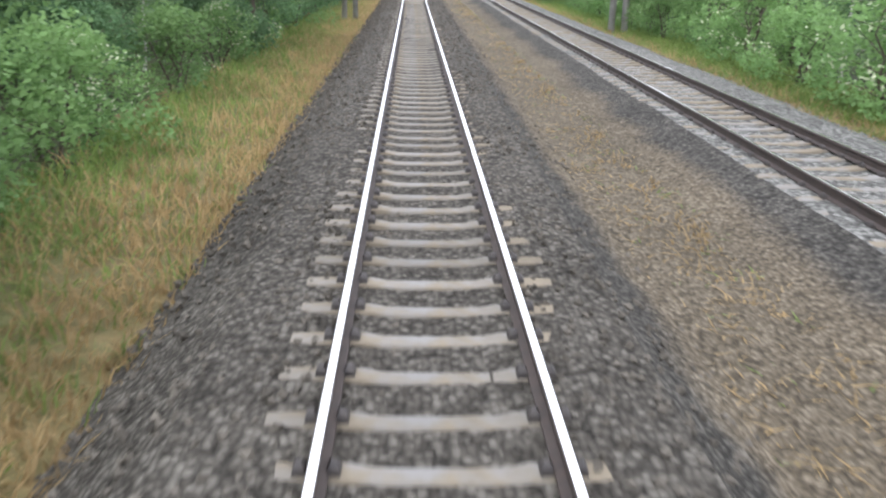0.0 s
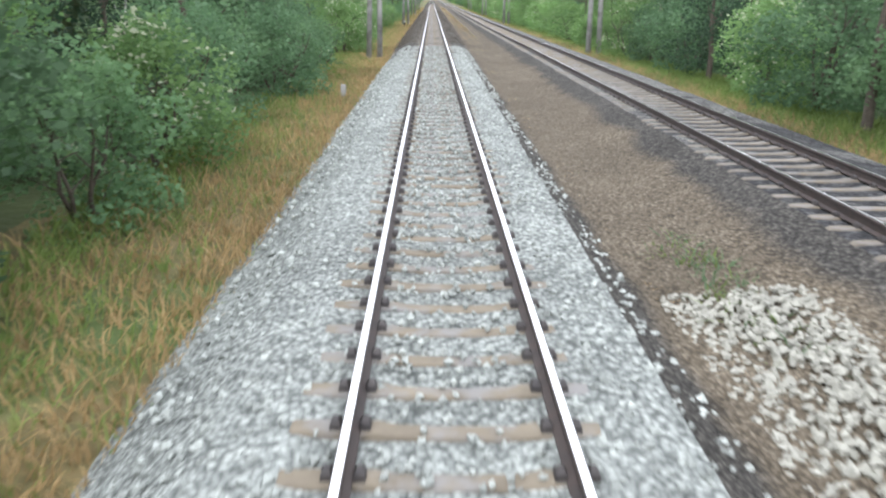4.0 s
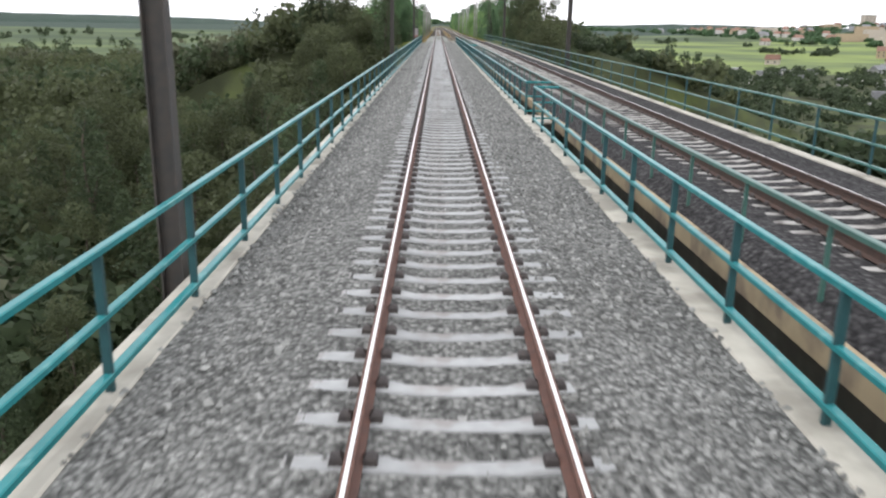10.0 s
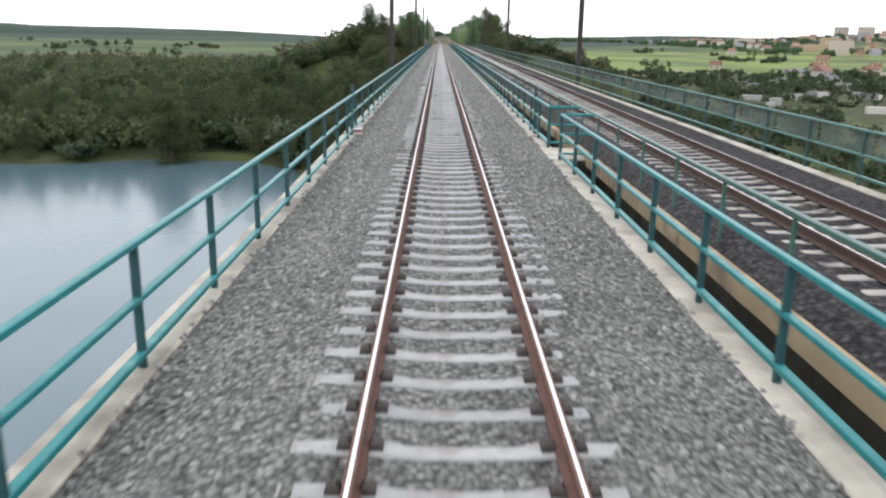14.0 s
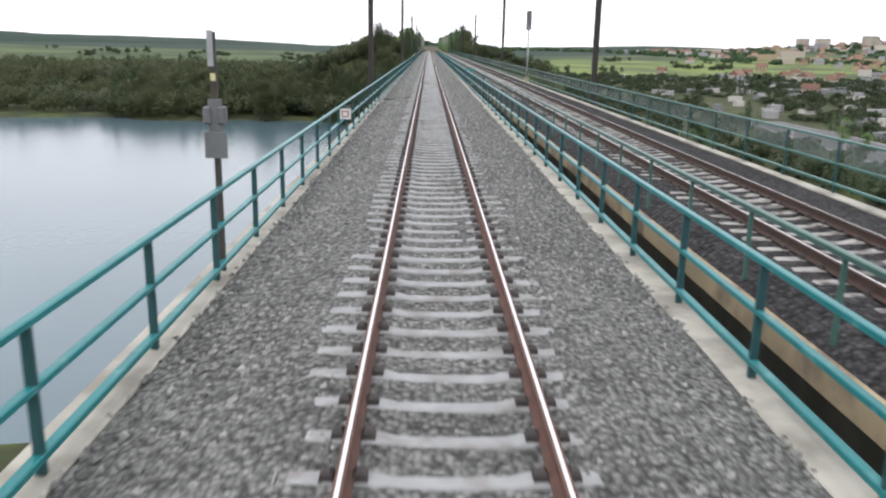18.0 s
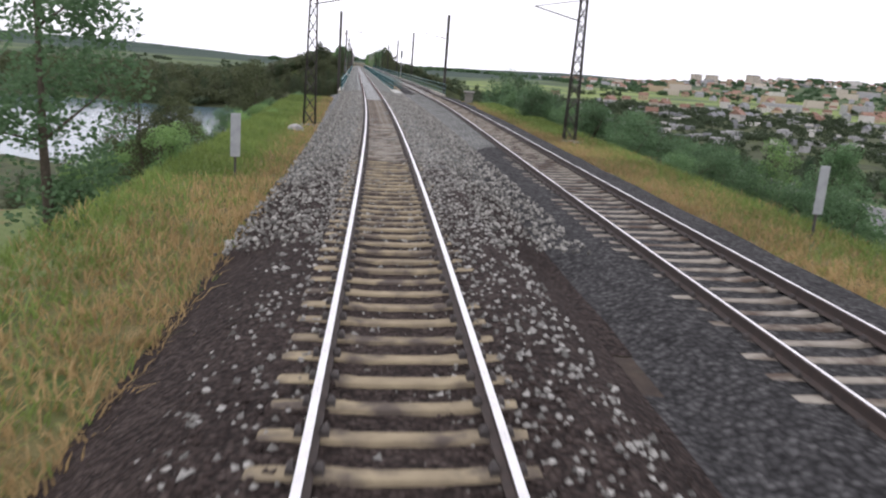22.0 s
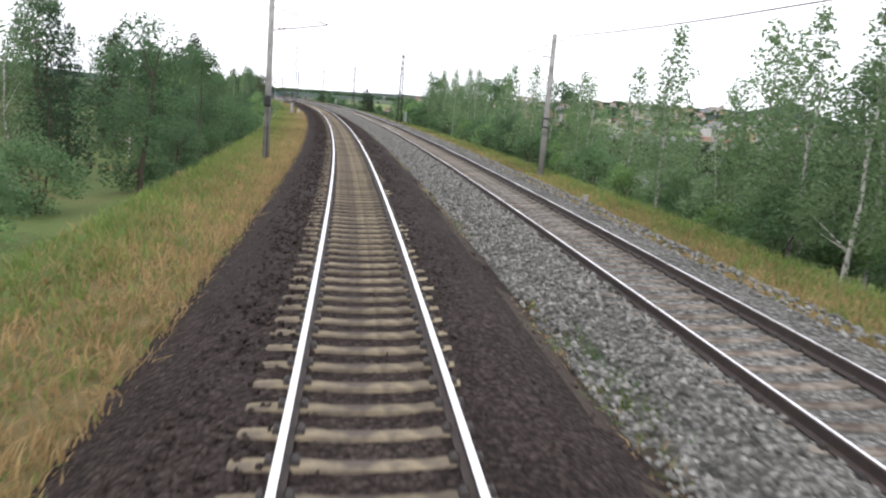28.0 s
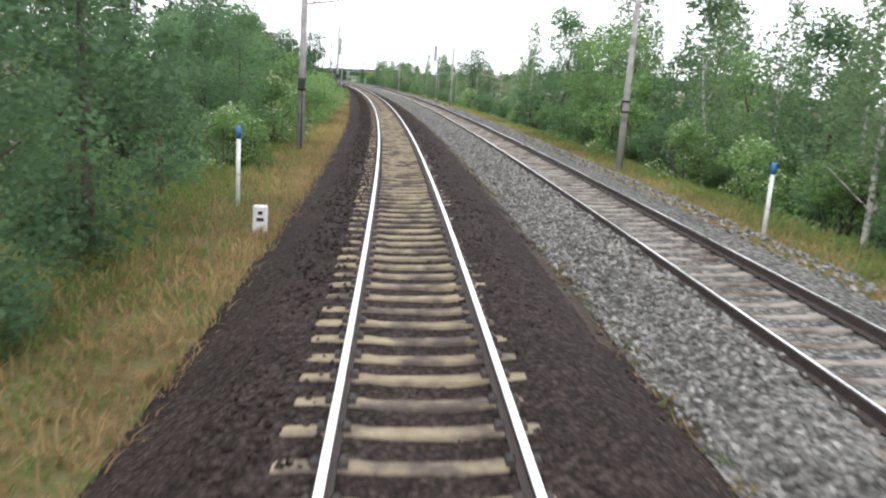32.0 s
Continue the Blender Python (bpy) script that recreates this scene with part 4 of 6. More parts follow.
BALCONIES = [347.7, 291.2, 234.5, 174.6, 112.5]
JOINTS = [29.7, 88.4, 149.0, 178.6, 236.5, 320.0, 376.0]
railing("railing_outer_main", "teal painted steel railing on the outer kerb of the main deck", -3.06, BRIDGE_A, BRIDGE_B + 4, 2.56, [], top_z=lambda s: float(np.interp(s, [20, 80, 200, 360], [0.78, 0.79, 0.85, 0.89])),
        mids=(0.28, -0.27), joints=[j + 0.1 for j in JOINTS])
railing("railing_inner_main", "teal painted steel railing beside the gap between the decks", 3.09, 29.4, BRIDGE_B, 2.4, [(b - 1.2, b + 1.2) for b in BALCONIES],
        top_z=0.79, mids=(0.28, -0.25), joints=[j + 0.9 for j in JOINTS])
railing("railing_inner_second", "slim weathered green railing with thin posts on the second deck", 4.2, 31.8, BRIDGE_B, 2.5, [], base=-0.29, top_z=0.72, mids=(), thick=0.05, paint=M_RAIL_GREY, width=0.025)
outer = railing("railing_outer_second", "teal painted steel railing on the far edge of the second deck", 8.58, 20.5, BRIDGE_B + 8, 2.5, [], base=-0.16, top_z=0.98, mids=(0.47, 0.03),
                thick=0.036, paint=M_TEAL_PALE, width=0.024)


def rise(u, s):
    """The right-hand verge lies a little higher on the straight."""
    return 0.3 * smooth(-60, 0, s) if u > 5 else 0.0


def crossing(s):
    """A footbridge plate over the gap between the decks, with a short railing on each side."""
    top = empty("gap_crossing", "pale concrete plate with teal side rails between the decks", "walkway", "gap crossings", m=stand(0, s))
    part("plate", bevelled(2.84, 3.98, -1.15, 1.15, -0.46, -0.4, 0.01), M_CONCRETE, top)
    for y in (-1.19, 1.19):
        for z, r in ((0.79, 0.04), (0.28, 0.03), (-0.25, 0.03)):
            bm = bmesh.new()
            tube(bm, (3.07, y, z), (3.95, y, z), r, r, 8)
            part("side_rail", bm, M_TEAL, top)


for s in BALCONIES:
    crossing(s)

# joints in the kerbs, with a cable laid across the stones
for s in JOINTS:
    top = empty("deck_joint", "short raised concrete joint block on the kerb beside a railing post", "deck joint", "deck joints", m=stand(0, s))
    for a, b in ((-3.35, -2.75), (2.78, 3.2)):
        part("joint_block", bevelled(a, b, -0.22, 0.22, -0.46, -0.36, 0.02), M_CONCRETE, top)
for s in (29.7, 88.4, 149.0, 236.5, 320.0, 376.0):
    bm = bmesh.new()
    pts = [(-2.95 + 1.75 * i / 9, 0.1 * math.sin(i * 1.3 + s), -0.37 + 0.02 * math.sin(i * 0.9) + 0.19 * i / 9) for i in range(10)]
    for p, q in zip(pts, pts[1:]):
        tube(bm, p, q, 0.022, 0.022, 6, False)
    ob = tagged(link("cable", bm, M_BLACK), "black cable lying across the stone ballast", "cable", "cables")
    ob.matrix_basis = stand(0, s)
top = empty("hydrant_box", "faded red box on the kerb at a deck joint", "box", m=stand(-2.9, 178.6))
part("body", bevelled(-0.14, 0.14, -0.16, 0.16, -0.42, -0.27, 0.02), M_RED, top)
part("lid", bevelled(-0.16, 0.16, -0.18, 0.18, -0.27, -0.24, 0.01), M_WHITE, top, "pale lid")

# cable trough at the end of the bridge
trough = empty("cable_trough", "concrete cable trough with pale cover slabs and an open dark end", "cable trough", m=stand(0, 0))
for k in range(7):
    s = 17.3 + k * 1.72
    ob = part("cover_slab", bevelled(2.7, 3.66, 0.01, 1.71, -0.36, -0.28, 0.012), M_SLAB, trough)
    ob.matrix_basis = stand(0, s) 
for a, b in ((2.64, 2.84), (3.52, 3.8)):
    bm = bmesh.new()
    sweep(bm, [(a, -0.9), (a, -0.37), (b, -0.37), (b, -0.9)], 15.7, 29.4)
    part("side_wall", bm, M_CONCRETE, trough)
# black floor stands in for the shade inside the open trough
bm = bmesh.new()
sweep(bm, [(2.84, -0.95), (2.84, -0.8), (3.52, -0.8), (3.52, -0.95)], 15.3, 29.4)
part("trough_floor", bm, M_BLACK, trough, "trough floor in black for the shade inside")

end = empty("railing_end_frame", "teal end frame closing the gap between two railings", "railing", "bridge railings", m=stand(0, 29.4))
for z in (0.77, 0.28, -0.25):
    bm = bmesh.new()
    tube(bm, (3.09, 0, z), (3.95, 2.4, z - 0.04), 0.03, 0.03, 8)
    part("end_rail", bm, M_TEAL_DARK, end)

# screens on the far railing
for i in range(73):
    bm = bevelled(-0.006, 0.006, 0.06, 2.4, 0.5, 0.94, 0.002)
    ob = part("screen_panel", bm, M_SCREEN, outer, "grey mesh screen panel")
    ob.matrix_basis = stand(8.63, 45.5 + i * 2.5)


# ---- masts, signals and marks ----
def lattice_mast(h, w0=0.62, w1=0.26):
    """A riveted lattice mast: four legs and crossed braces, tapering."""
    top = empty("lattice_mast", "dark steel lattice catenary mast beside the track", "catenary mast", "lattice masts")
    n = int(h / 0.75)
    for sx in (-1, 1):
        for sy in (-1, 1):
            bm = bmesh.new()
            tube(bm, (sx * w0 / 2, sy * w0 * 0.32, 0), (sx * w1 / 2, sy * w1 * 0.32, h), 0.05, 0.04, 4)
            part("leg", bm, M_DARKSTEEL, top)
    for i in range(n):
        a, b = i / n, (i + 1) / n
        wa, wb = w0 + (w1 - w0) * a, w0 + (w1 - w0) * b
        d = 1 if i % 2 else -1
        runs = [((-wa / 2, sy * wa * 0.32, a * h), (wb / 2, sy * wb * 0.32, b * h)) for sy in (-1, 1)]
        runs += [((wa / 2, sy * wa * 0.32, a * h), (-wb / 2, sy * wb * 0.32, b * h)) for sy in (-1, 1)]
        runs += [((sx * wa / 2, -d * wa * 0.32, a * h), (sx * wb / 2, d * wb * 0.32, b * h)) for sx in (-1, 1)]
        for p, q in runs:
            bm = bmesh.new()
            tube(bm, p, q, 0.02, 0.02, 4)
            part("brace", bm, M_DARKSTEEL, top)
    part("footing", bevelled(-0.5, 0.5, -0.4, 0.4, -0.9, 0.06, 0.04), M_POLE, top, "weathered concrete footing")
    bm = bmesh.new()
    tube(bm, (0, 0, 6.3), (2.6, 0, 6.9), 0.035, 0.03, 6)
    tube(bm, (0, 0, 7.4), (2.6, 0, 6.9), 0.022, 0.022, 6)
    part("bracket_arm", bm, M_DARKSTEEL, top)
    return top


def pole_mast(twin, h, dark=False, arm=True):
    m = M_DARKSTEEL if dark else M_POLE
    top = empty("steel_mast" if dark else "concrete_pole", "slim dark steel catenary mast behind the bridge railing" if dark else
                ("pair of grey concrete catenary poles on the verge" if twin else "grey spun-concrete catenary pole on the verge"),
                "catenary mast", "steel masts" if dark else "concrete poles")
    for dx, lean in (((-0.3, 0.22), (0.35, 0.05)) if twin else ((0.0, 0.0),)):
        bm = bmesh.new()
        if dark:
            box(bm, -0.13, 0.13, -0.02, 0.02, -2.2, h)
            box(bm, -0.15, -0.125, -0.12, 0.12, -2.2, h)
            box(bm, 0.125, 0.15, -0.12, 0.12, -2.2, h)
        else:
            tube(bm, (dx, 0, -0.9), (dx + lean, 0, h), 0.17, 0.115, 14)
        part("shaft", bm, m, top)
    if dark:
        for z in (-1.9, -0.7):
            part("deck_bracket", bevelled(0.152, 0.62, -0.09, 0.09, z, z + 0.16, 0.01), m, top)
    if not dark and not twin:
        for z in (2.6, 3.05):
            bm = bmesh.new()
            tube(bm, (0, 0, z), (0, 0, z + 0.09), 0.185, 0.185, 14)
            part("band", bm, M_BLACK, top, "dark steel band")
        part("switch_box", bevelled(-0.15, 0.15, -0.3, -0.14, 2.66, 3.08, 0.015), M_BLACK, top, "small black box")
        bm = bmesh.new()
        tube(bm, (0.05, -0.17, 0.0), (0.03, -0.15, 2.66), 0.025, 0.025, 6)
        part("conduit", bm, M_BLACK, top)
    if not arm:
        bm = bmesh.new()
        tube(bm, (-0.25, 0, 6.3), (0.55, 0, 6.3), 0.03, 0.03, 6)
        part("cross_arm", bm, M_DARKSTEEL, top)
        return top
    bm = bmesh.new()
    tube(bm, (0, 0, 6.2), (2.7, 0, 6.7), 0.03, 0.025, 6)
    tube(bm, (0, 0, 7.3), (2.7, 0, 6.7), 0.02, 0.02, 6)
    part("bracket_arm", bm, M_DARKSTEEL, top)
    for x in (0.35, 0.55):
        bm = bmesh.new()
        for k in range(4):
            tube(bm, (x + k * 0.035, 0, 6.26 + x * 0.185), (x + k * 0.035 + 0.02, 0, 6.27 + x * 0.185), 0.06, 0.06, 8)
        part("insulator", bm, M_RED, top, "brown ribbed insulator")
    return top


def plant_copies(proto, places, z=-0.8):
    """Stands a prototype at the first place and copies at the rest: (u, s, turn)."""
    for i, (u, s, turn) in enumerate(places):
        m = stand(u, s, (z if z is not None else ground_z(s, u)) + rise(u, s), turn)
        if i == 0:
            proto.matrix_basis = m
        else:
            copy_thing(proto, m)


plant_copies(lattice_mast(9.5), [(-3.78, -27.2, 0), (10.3, -28.3, 180), (-4.15, -88.0, 0), (10.4, -87.9, 180), (-4.25, -152.8, 0), (10.2, -153.5, 180),
                                 (-4.4, 430.4, 0), (9.4, 417, 180)])
plant_copies(pole_mast(False, 9.0), [(-4.05, -224.8, 0), (-4.3, -290.0, 0), (-4.2, -358.5, 0), (-4.3, -424, 0)])
plant_copies(pole_mast(False, 7.5, arm=False), [(10.4, -223.0, 180), (10.2, -291.0, 180), (10.0, -359.3, 180)])
plant_copies(pole_mast(True, 9.0), [(-3.6, 475.0, 0), (9.6, 475.6, 180), (-3.6, 534.8, 0), (9.6, 534.2, 180), (9.8, 583.2, 180), (-3.8, 592, 0), (9.8, 642, 180), (-3.8, 650, 0)])
plant_copies(pole_mast(False, 9.0, True), [(-3.7, 31.5, 0), (9.0, 26.0, 180), (-3.7, 91.0, 0), (9.15, 87.0, 180), (-3.7, 150.0, 0), (9.1, 144.0, 180), (-3.7, 212.0, 0),
                                           (9.15, 206.8, 180), (-3.7, 273.0, 0), (9.15, 265.0, 180), (-3.7, 326.0, 0), (9.15, 321.4, 180), (-3.7, 384.0, 0), (9.15, 379.0, 180)], -0.4)

board = empty("warning_board", "dull grey board with a faded red foot on a lattice mast", "board", m=stand(-4.45, 429.7, -0.8))
part("panel", bevelled(-0.6, 0.28, -0.05, -0.02, 1.0, 2.8, 0.01), M_BOARD, board)
part("red_band", bevelled(-0.6, 0.28, -0.058, -0.052, 1.0, 1.5, 0.002), M_FADED_RED, board, "faded red lower band")


def signal(h, tall=1.3, off=0.0, paint=None):
    """A colour-light signal: mast with rungs, lamp head with hoods, foot with cabinets."""
    top = empty("railway_signal", "grey colour-light signal mast with dark rungs and a lamp head", "railway signal", "signals")
    bm = bmesh.new()
    tube(bm, (0, 0, 0), (0, 0, h), 0.075, 0.06, 10)
    part("mast", bm, M_GALV, top)
    bm = bmesh.new()
    for k in range(int(h / 0.32) - 2):
        box(bm, -0.1, 0.1, 0.07, 0.1, 0.7 + k * 0.32, 0.76 + k * 0.32)
    part("rungs", bm, M_DARKSTEEL, top)
    head = part("lamp_head", bevelled(off - 0.22, off + 0.22, -0.05, 0.12, h - 0.3, h + tall, 0.05), paint or M_SIGNAL, top, "lamp housing seen from behind")
    for k in range(3):
        bm = bmesh.new()
        tube(bm, (off, 0.12, h + 0.05 + k * 0.4), (off, 0.3, h + 0.05 + k * 0.4), 0.12, 0.12, 12, False)
        part("hood", bm, M_BLACK, head)
    part("bracket", bevelled(off - 0.06, 0.3, -0.03, 0.03, h - 0.26, h - 0.2, 0.01), M_GALV, top)
    for x in (-0.11, 0.1):
        part("foot_mark", bevelled(x - 0.06, x + 0.06, -0.1, -0.075, 0.1, 0.55, 0.008), M_YELLOW, top, "pale yellow reflective strip")
    part("footing", bevelled(-0.3, 0.3, -0.3, 0.3, -0.5, 0.05, 0.03), M_POLE, top)
    return top


plant_copies(signal(4.9, paint=M_SIGN_BACK), [(8.5, 113.0, 0)], -0.65)
plant_copies(signal(5.9, 1.9, -0.38), [(-3.65, -280.0, 0), (9.75, -279.3, 0)], -0.65)


def junction_boxes(u, s):
    top = empty("junction_boxes", "two low weathered cable junction boxes with pale lids by a signal", "junction box", "signal boxes", m=stand(u, s, rise(u, s) - 0.62, 4))
    for x, z in ((0.0, 0.28), (0.1, 0.0)):
        part("body", bevelled(-0.4 + x, 0.4 + x, -0.2 - z, 0.2 - z, -0.1, 0.12 + z * 0.6, 0.02), M_DARKSTEEL, top)
        part("lid", bevelled(-0.45 + x, 0.45 + x, -0.24 - z, 0.24 - z, 0.12 + z * 0.6, 0.17 + z * 0.6, 0.012), M_LID, top, "pale weathered lid")


junction_boxes(-3.05, -283.6)
junction_boxes(9.2, -282.4)


def marker(u, s, h, white_top, name="marker_post"):
    top = empty(name, "short dark marker post with a white cap in dry grass" if white_top else "short grey kilometre stone in dry grass", "marker", "track markers", m=stand(u, s, rise(u, s) - 0.75))
    part("stem", bevelled(-0.09, 0.09, -0.06, 0.06, -0.2, h, 0.015), M_DARKSTEEL if white_top else M_POLE, top)
    if white_top:
        part("cap", bevelled(-0.11, 0.11, -0.075, 0.075, h, h + 0.16, 0.015), M_WHITE, top, "white cap")


marker(-4.1, -262.8, 0.42, True)
marker(10.35, -260.8, 0.42, True)
marker(-3.35, -160.5, 0.4, False)
marker(8.8, -235.8, 0.45, False, "concrete_stub")
marker(-3.5, 528.9, 0.5, True)
marker(-3.4, 456.0, 0.42, False)


def kilometre_stone(u, s):
    top = empty("kilometre_stone", "small white painted kilometre stone with worn dark figures", "kilometre stone", "kilometre stones", m=stand(u, s, -0.72, 8))
    bm = bevelled(-0.16, 0.16, -0.09, 0.09, -0.1, 0.52, 0.035)
    part("stone", bm, M_WHITE, top)
    for z, w in ((0.36, 0.05), (0.22, 0.08)):
        part("figure_bar", bevelled(-w, w, -0.096, -0.0905, z - 0.04, z + 0.04, 0.002), M_BLACK, top, "dark worn figure bar")


kilometre_stone(-3.4, -141.8)
kilometre_stone(-3.15, -377.0)


def blue_post(u, s):
    top = empty("marker_pole", "slim white pole with a blue top on the verge", "marker pole", "blue-topped poles", m=stand(u, s, rise(u, s) - 0.9))
    bm = bmesh.new()
    tube(bm, (0, 0, -0.2), (0, 0, 1.85), 0.055, 0.055, 12)
    part("pole", bm, M_WHITE, top)
    bm = bmesh.new()
    tube(bm, (0, 0, 1.8), (0, 0, 2.1), 0.07, 0.06, 12)
    part("cap", bm, M_BLUE, top, "blue cap")


blue_post(-4.25, -373.6)
blue_post(9.5, -374.2)


def sign_board(u, s, h=1.9, w=0.28, ht=1.25):
    top = empty("sign_board", "narrow grey line-side board on a dark post seen from behind", "sign board", "line-side boards", m=stand(u, s, rise(u, s) - 0.85, 6))
    part("post", bevelled(-0.03, 0.03, -0.03, 0.03, -0.2, h, 0.006), M_DARKSTEEL, top)
    part("board", bevelled(-w / 2, w / 2, -0.05, -0.034, h - ht, h, 0.006), M_GALV, top)


for u, s in ((-4.4, -47.6), (10.95, -51.8), (-4.5, -161.9), (9.7, -163.4)):
    sign_board(u, s)
top = empty("bridge_sign", "grey sign boards on a tall dark post behind the railing", "sign", m=stand(-3.1, 52.3, -0.42))
part("post", bevelled(-0.04, 0.04, -0.04, 0.04, 0, 3.3, 0.008), M_DARKSTEEL, top)
part("top_plate", bevelled(-0.06, 0.02, -0.06, -0.045, 2.85, 3.32, 0.006), M_GALV, top, "narrow grey top plate")
part("mark", bevelled(-0.03, 0.04, -0.07, -0.061, 2.66, 2.76, 0.004), M_YELLOW, top, "small yellow mark")
for x in (-0.1, 0.1):
    part("lamp_case", bevelled(x - 0.055, x + 0.055, -0.1, 0.04, 2.08, 2.32, 0.02), M_SIGN_BACK, top, "small grey lamp case")
part("back_plate", bevelled(-0.09, 0.11, -0.06, -0.045, 1.8, 2.42, 0.008), M_SIGN_BACK, top)
part("lower_plate", bevelled(-0.15, 0.16, -0.085, -0.07, 1.62, 1.98, 0.008), M_SIGN_BACK, top, "wider lower plate with a dark edge")

notice = empty("railing_notice", "small white notice with a faded red frame on the railing", "notice", m=stand(-3.0, 68.6, 0.28))
part("board", bevelled(-0.19, 0.19, -0.012, 0.012, 0.0, 0.36, 0.004), M_WHITE, notice)
part("frame", bevelled(-0.12, 0.12, -0.017, -0.0125, 0.07, 0.29, 0.002), M_RED, notice, "faded red frame")
part("field", bevelled(-0.08, 0.08, -0.021, -0.0175, 0.11, 0.25, 0.002), M_WHITE, notice, "white inner field")
case = empty("cable_case", "dark steel case fixed to a railing post of the bridge", "case", m=stand(-3.0, 69.5, 0.2))
part("body", bevelled(-0.12, 0.12, -0.09, 0.09, 0.0, 0.5, 0.015), M_DARKSTEEL, case)
part("door", bevelled(-0.1, 0.1, -0.1, -0.091, 0.04, 0.46, 0.003), M_SIGN_BACK, case, "dull grey door")

hut = empty("concrete_shaft", "grey concrete shaft with an overhanging cap slab beside the second track", "shaft", m=stand(9.5, 7.5, -0.8))
part("body", bevelled(-0.36, 0.36, -0.36, 0.36, -0.4, 1.42, 0.02), M_DULL_AND_SHADE, hut)
part("cap", bevelled(-0.5, 0.5, -0.48, 0.48, 1.42, 1.54, 0.02), M_POLE, hut, "pale cap slab")
bm = bmesh.new()
bmesh.ops.create_icosphere(bm, subdivisions=2, radius=0.45)
for v in bm.verts:
    v.co *= 1 + 0.3 * noise.noise(v.co * 2.3)
    v.co.z *= 0.65
ob = tagged(link("boulder", bm, M_POLE), "pale grey boulder in the grass of the verge", "boulder")
ob.matrix_basis = stand(-4.15, -31.0, -0.75)


# a feeder wire slung from pole to pole along the curve
bm = bmesh.new()
for s0, s1 in ((-291, -223), (-223, -153.5)):
    pts = [at(11.4, s0 + (s1 - s0) * i / 12, 6.7 - 0.75 * (1 - (i / 6 - 1) ** 2)) for i in range(13)]
    for p, q in zip(pts, pts[1:]):
        tube(bm, p, q, 0.022, 0.022, 5, False)
tagged(link("overhead_wire", bm, M_DARKSTEEL), "thin dark feeder wire slung between the poles", "wire", kind="stuff")

# pale stones tipped between the tracks
heap = stones_mesh("stone_heap", 11.0, (2.4, 4.4), 3600, 31, M_STONE_HEAP, [(2.4, -0.52), (3.3, -0.4), (4.4, -0.34)], small=0.03, large=0.065)
ob = tagged(new("stone_heap", heap), "pale yellowish stones tipped between the tracks with sparse weeds", "stone heap", kind="stuff")
ob.matrix_basis = stand(0, 424)


# ---- plants ----
def leaves(centres, per, spread, size, seed, flat=0.0, sprigs=None):
    """Clumps of small four-cornered leaves round the given centres (place, radius)."""
    rng = np.random.RandomState(seed)
    vs, fs, mi = [], [], []
    for c, r in centres:
        n = int(per * (r / spread) ** 2) + 3
        d = rng.normal(size=(n, 3))
        d /= np.linalg.norm(d, axis=1)[:, None]
        p = np.array(c) + d * (r * (0.45 + 0.55 * rng.rand(n, 1) ** 0.5)) * np.array([1, 1, 0.85])
        a = rng.normal(size=(n, 3)) * np.array([1, 1, 0.6 - flat])
        a /= np.linalg.norm(a, axis=1)[:, None]
        b = np.cross(a, rng.normal(size=(n, 3)) + d)
        b /= np.linalg.norm(b, axis=1)[:, None] + 1e-9
        k = size * (0.6 + 0.8 * rng.rand(n, 1))
        a, b = a * k, b * k * 0.62
        quad = np.stack([p - a, p + b, p + a, p - b], 1).reshape(-1, 3)
        base = len(vs)
        vs += quad.tolist()
        for i in range(n):
            fs.append((base + 4 * i, base + 4 * i + 1, base + 4 * i + 2, base + 4 * i + 3))
            mi.append(1 if sprigs and d[i, 2] > 0.25 and rng.rand() < sprigs else 0)
    return vs, fs, mi


def plant(name, label, category, group, h, trunk_r, trunk_mat, leaf_mats, crown, per, spread, size, seed, stems=1, sprigs=None, limb=6):
    """A plant: tapered trunk with limbs, and a crown of leaf clumps with gaps. crown(rng) gives clumps as (place, radius)."""
    rng = random.Random(seed)
    top = empty(name, label, category, group)
    clumps = crown(rng)
    bm = bmesh.new()
    for k in range(stems):
        lean = Vector((rng.uniform(-0.12, 0.12), rng.uniform(-0.12, 0.12), 1))
        if stems > 1:
            lean = Vector((rng.uniform(-0.45, 0.45), rng.uniform(-0.45, 0.45), 1))
        pts = [Vector((0, 0, -0.6))]
        for i in range(1, 6):
            pts.append(Vector((lean.x * h * 0.17 * i + rng.uniform(-0.1, 0.1), lean.y * h * 0.17 * i + rng.uniform(-0.1, 0.1), h * 0.17 * i)))
        for i in range(5):
            tube(bm, pts[i], pts[i + 1], trunk_r * (1 - i * 0.17), trunk_r * (1 - (i + 1) * 0.17), 7, False)
        for c, r in rng.sample(clumps, min(limb, len(clumps))):
            c = Vector(c)
            near = min(pts[1:], key=lambda q: (q - c * 0.8).length)
            tube(bm, near, near.lerp(c, 0.85), trunk_r * 0.3, trunk_r * 0.1, 5, False)
    part("trunk" if stems == 1 else "stem", bm, trunk_mat, top)
    vs, fs, mi = leaves(clumps, per, spread, size, seed, sprigs=sprigs)
    me = bpy.data.meshes.new("crown")
    me.from_pydata(vs, [], fs)
    for m in leaf_mats:
        me.materials.append(m)
    if sprigs:
        me.polygons.foreach_set("material_index", mi)
    ob = new("crown", me)
    ob.parent = top
    return top


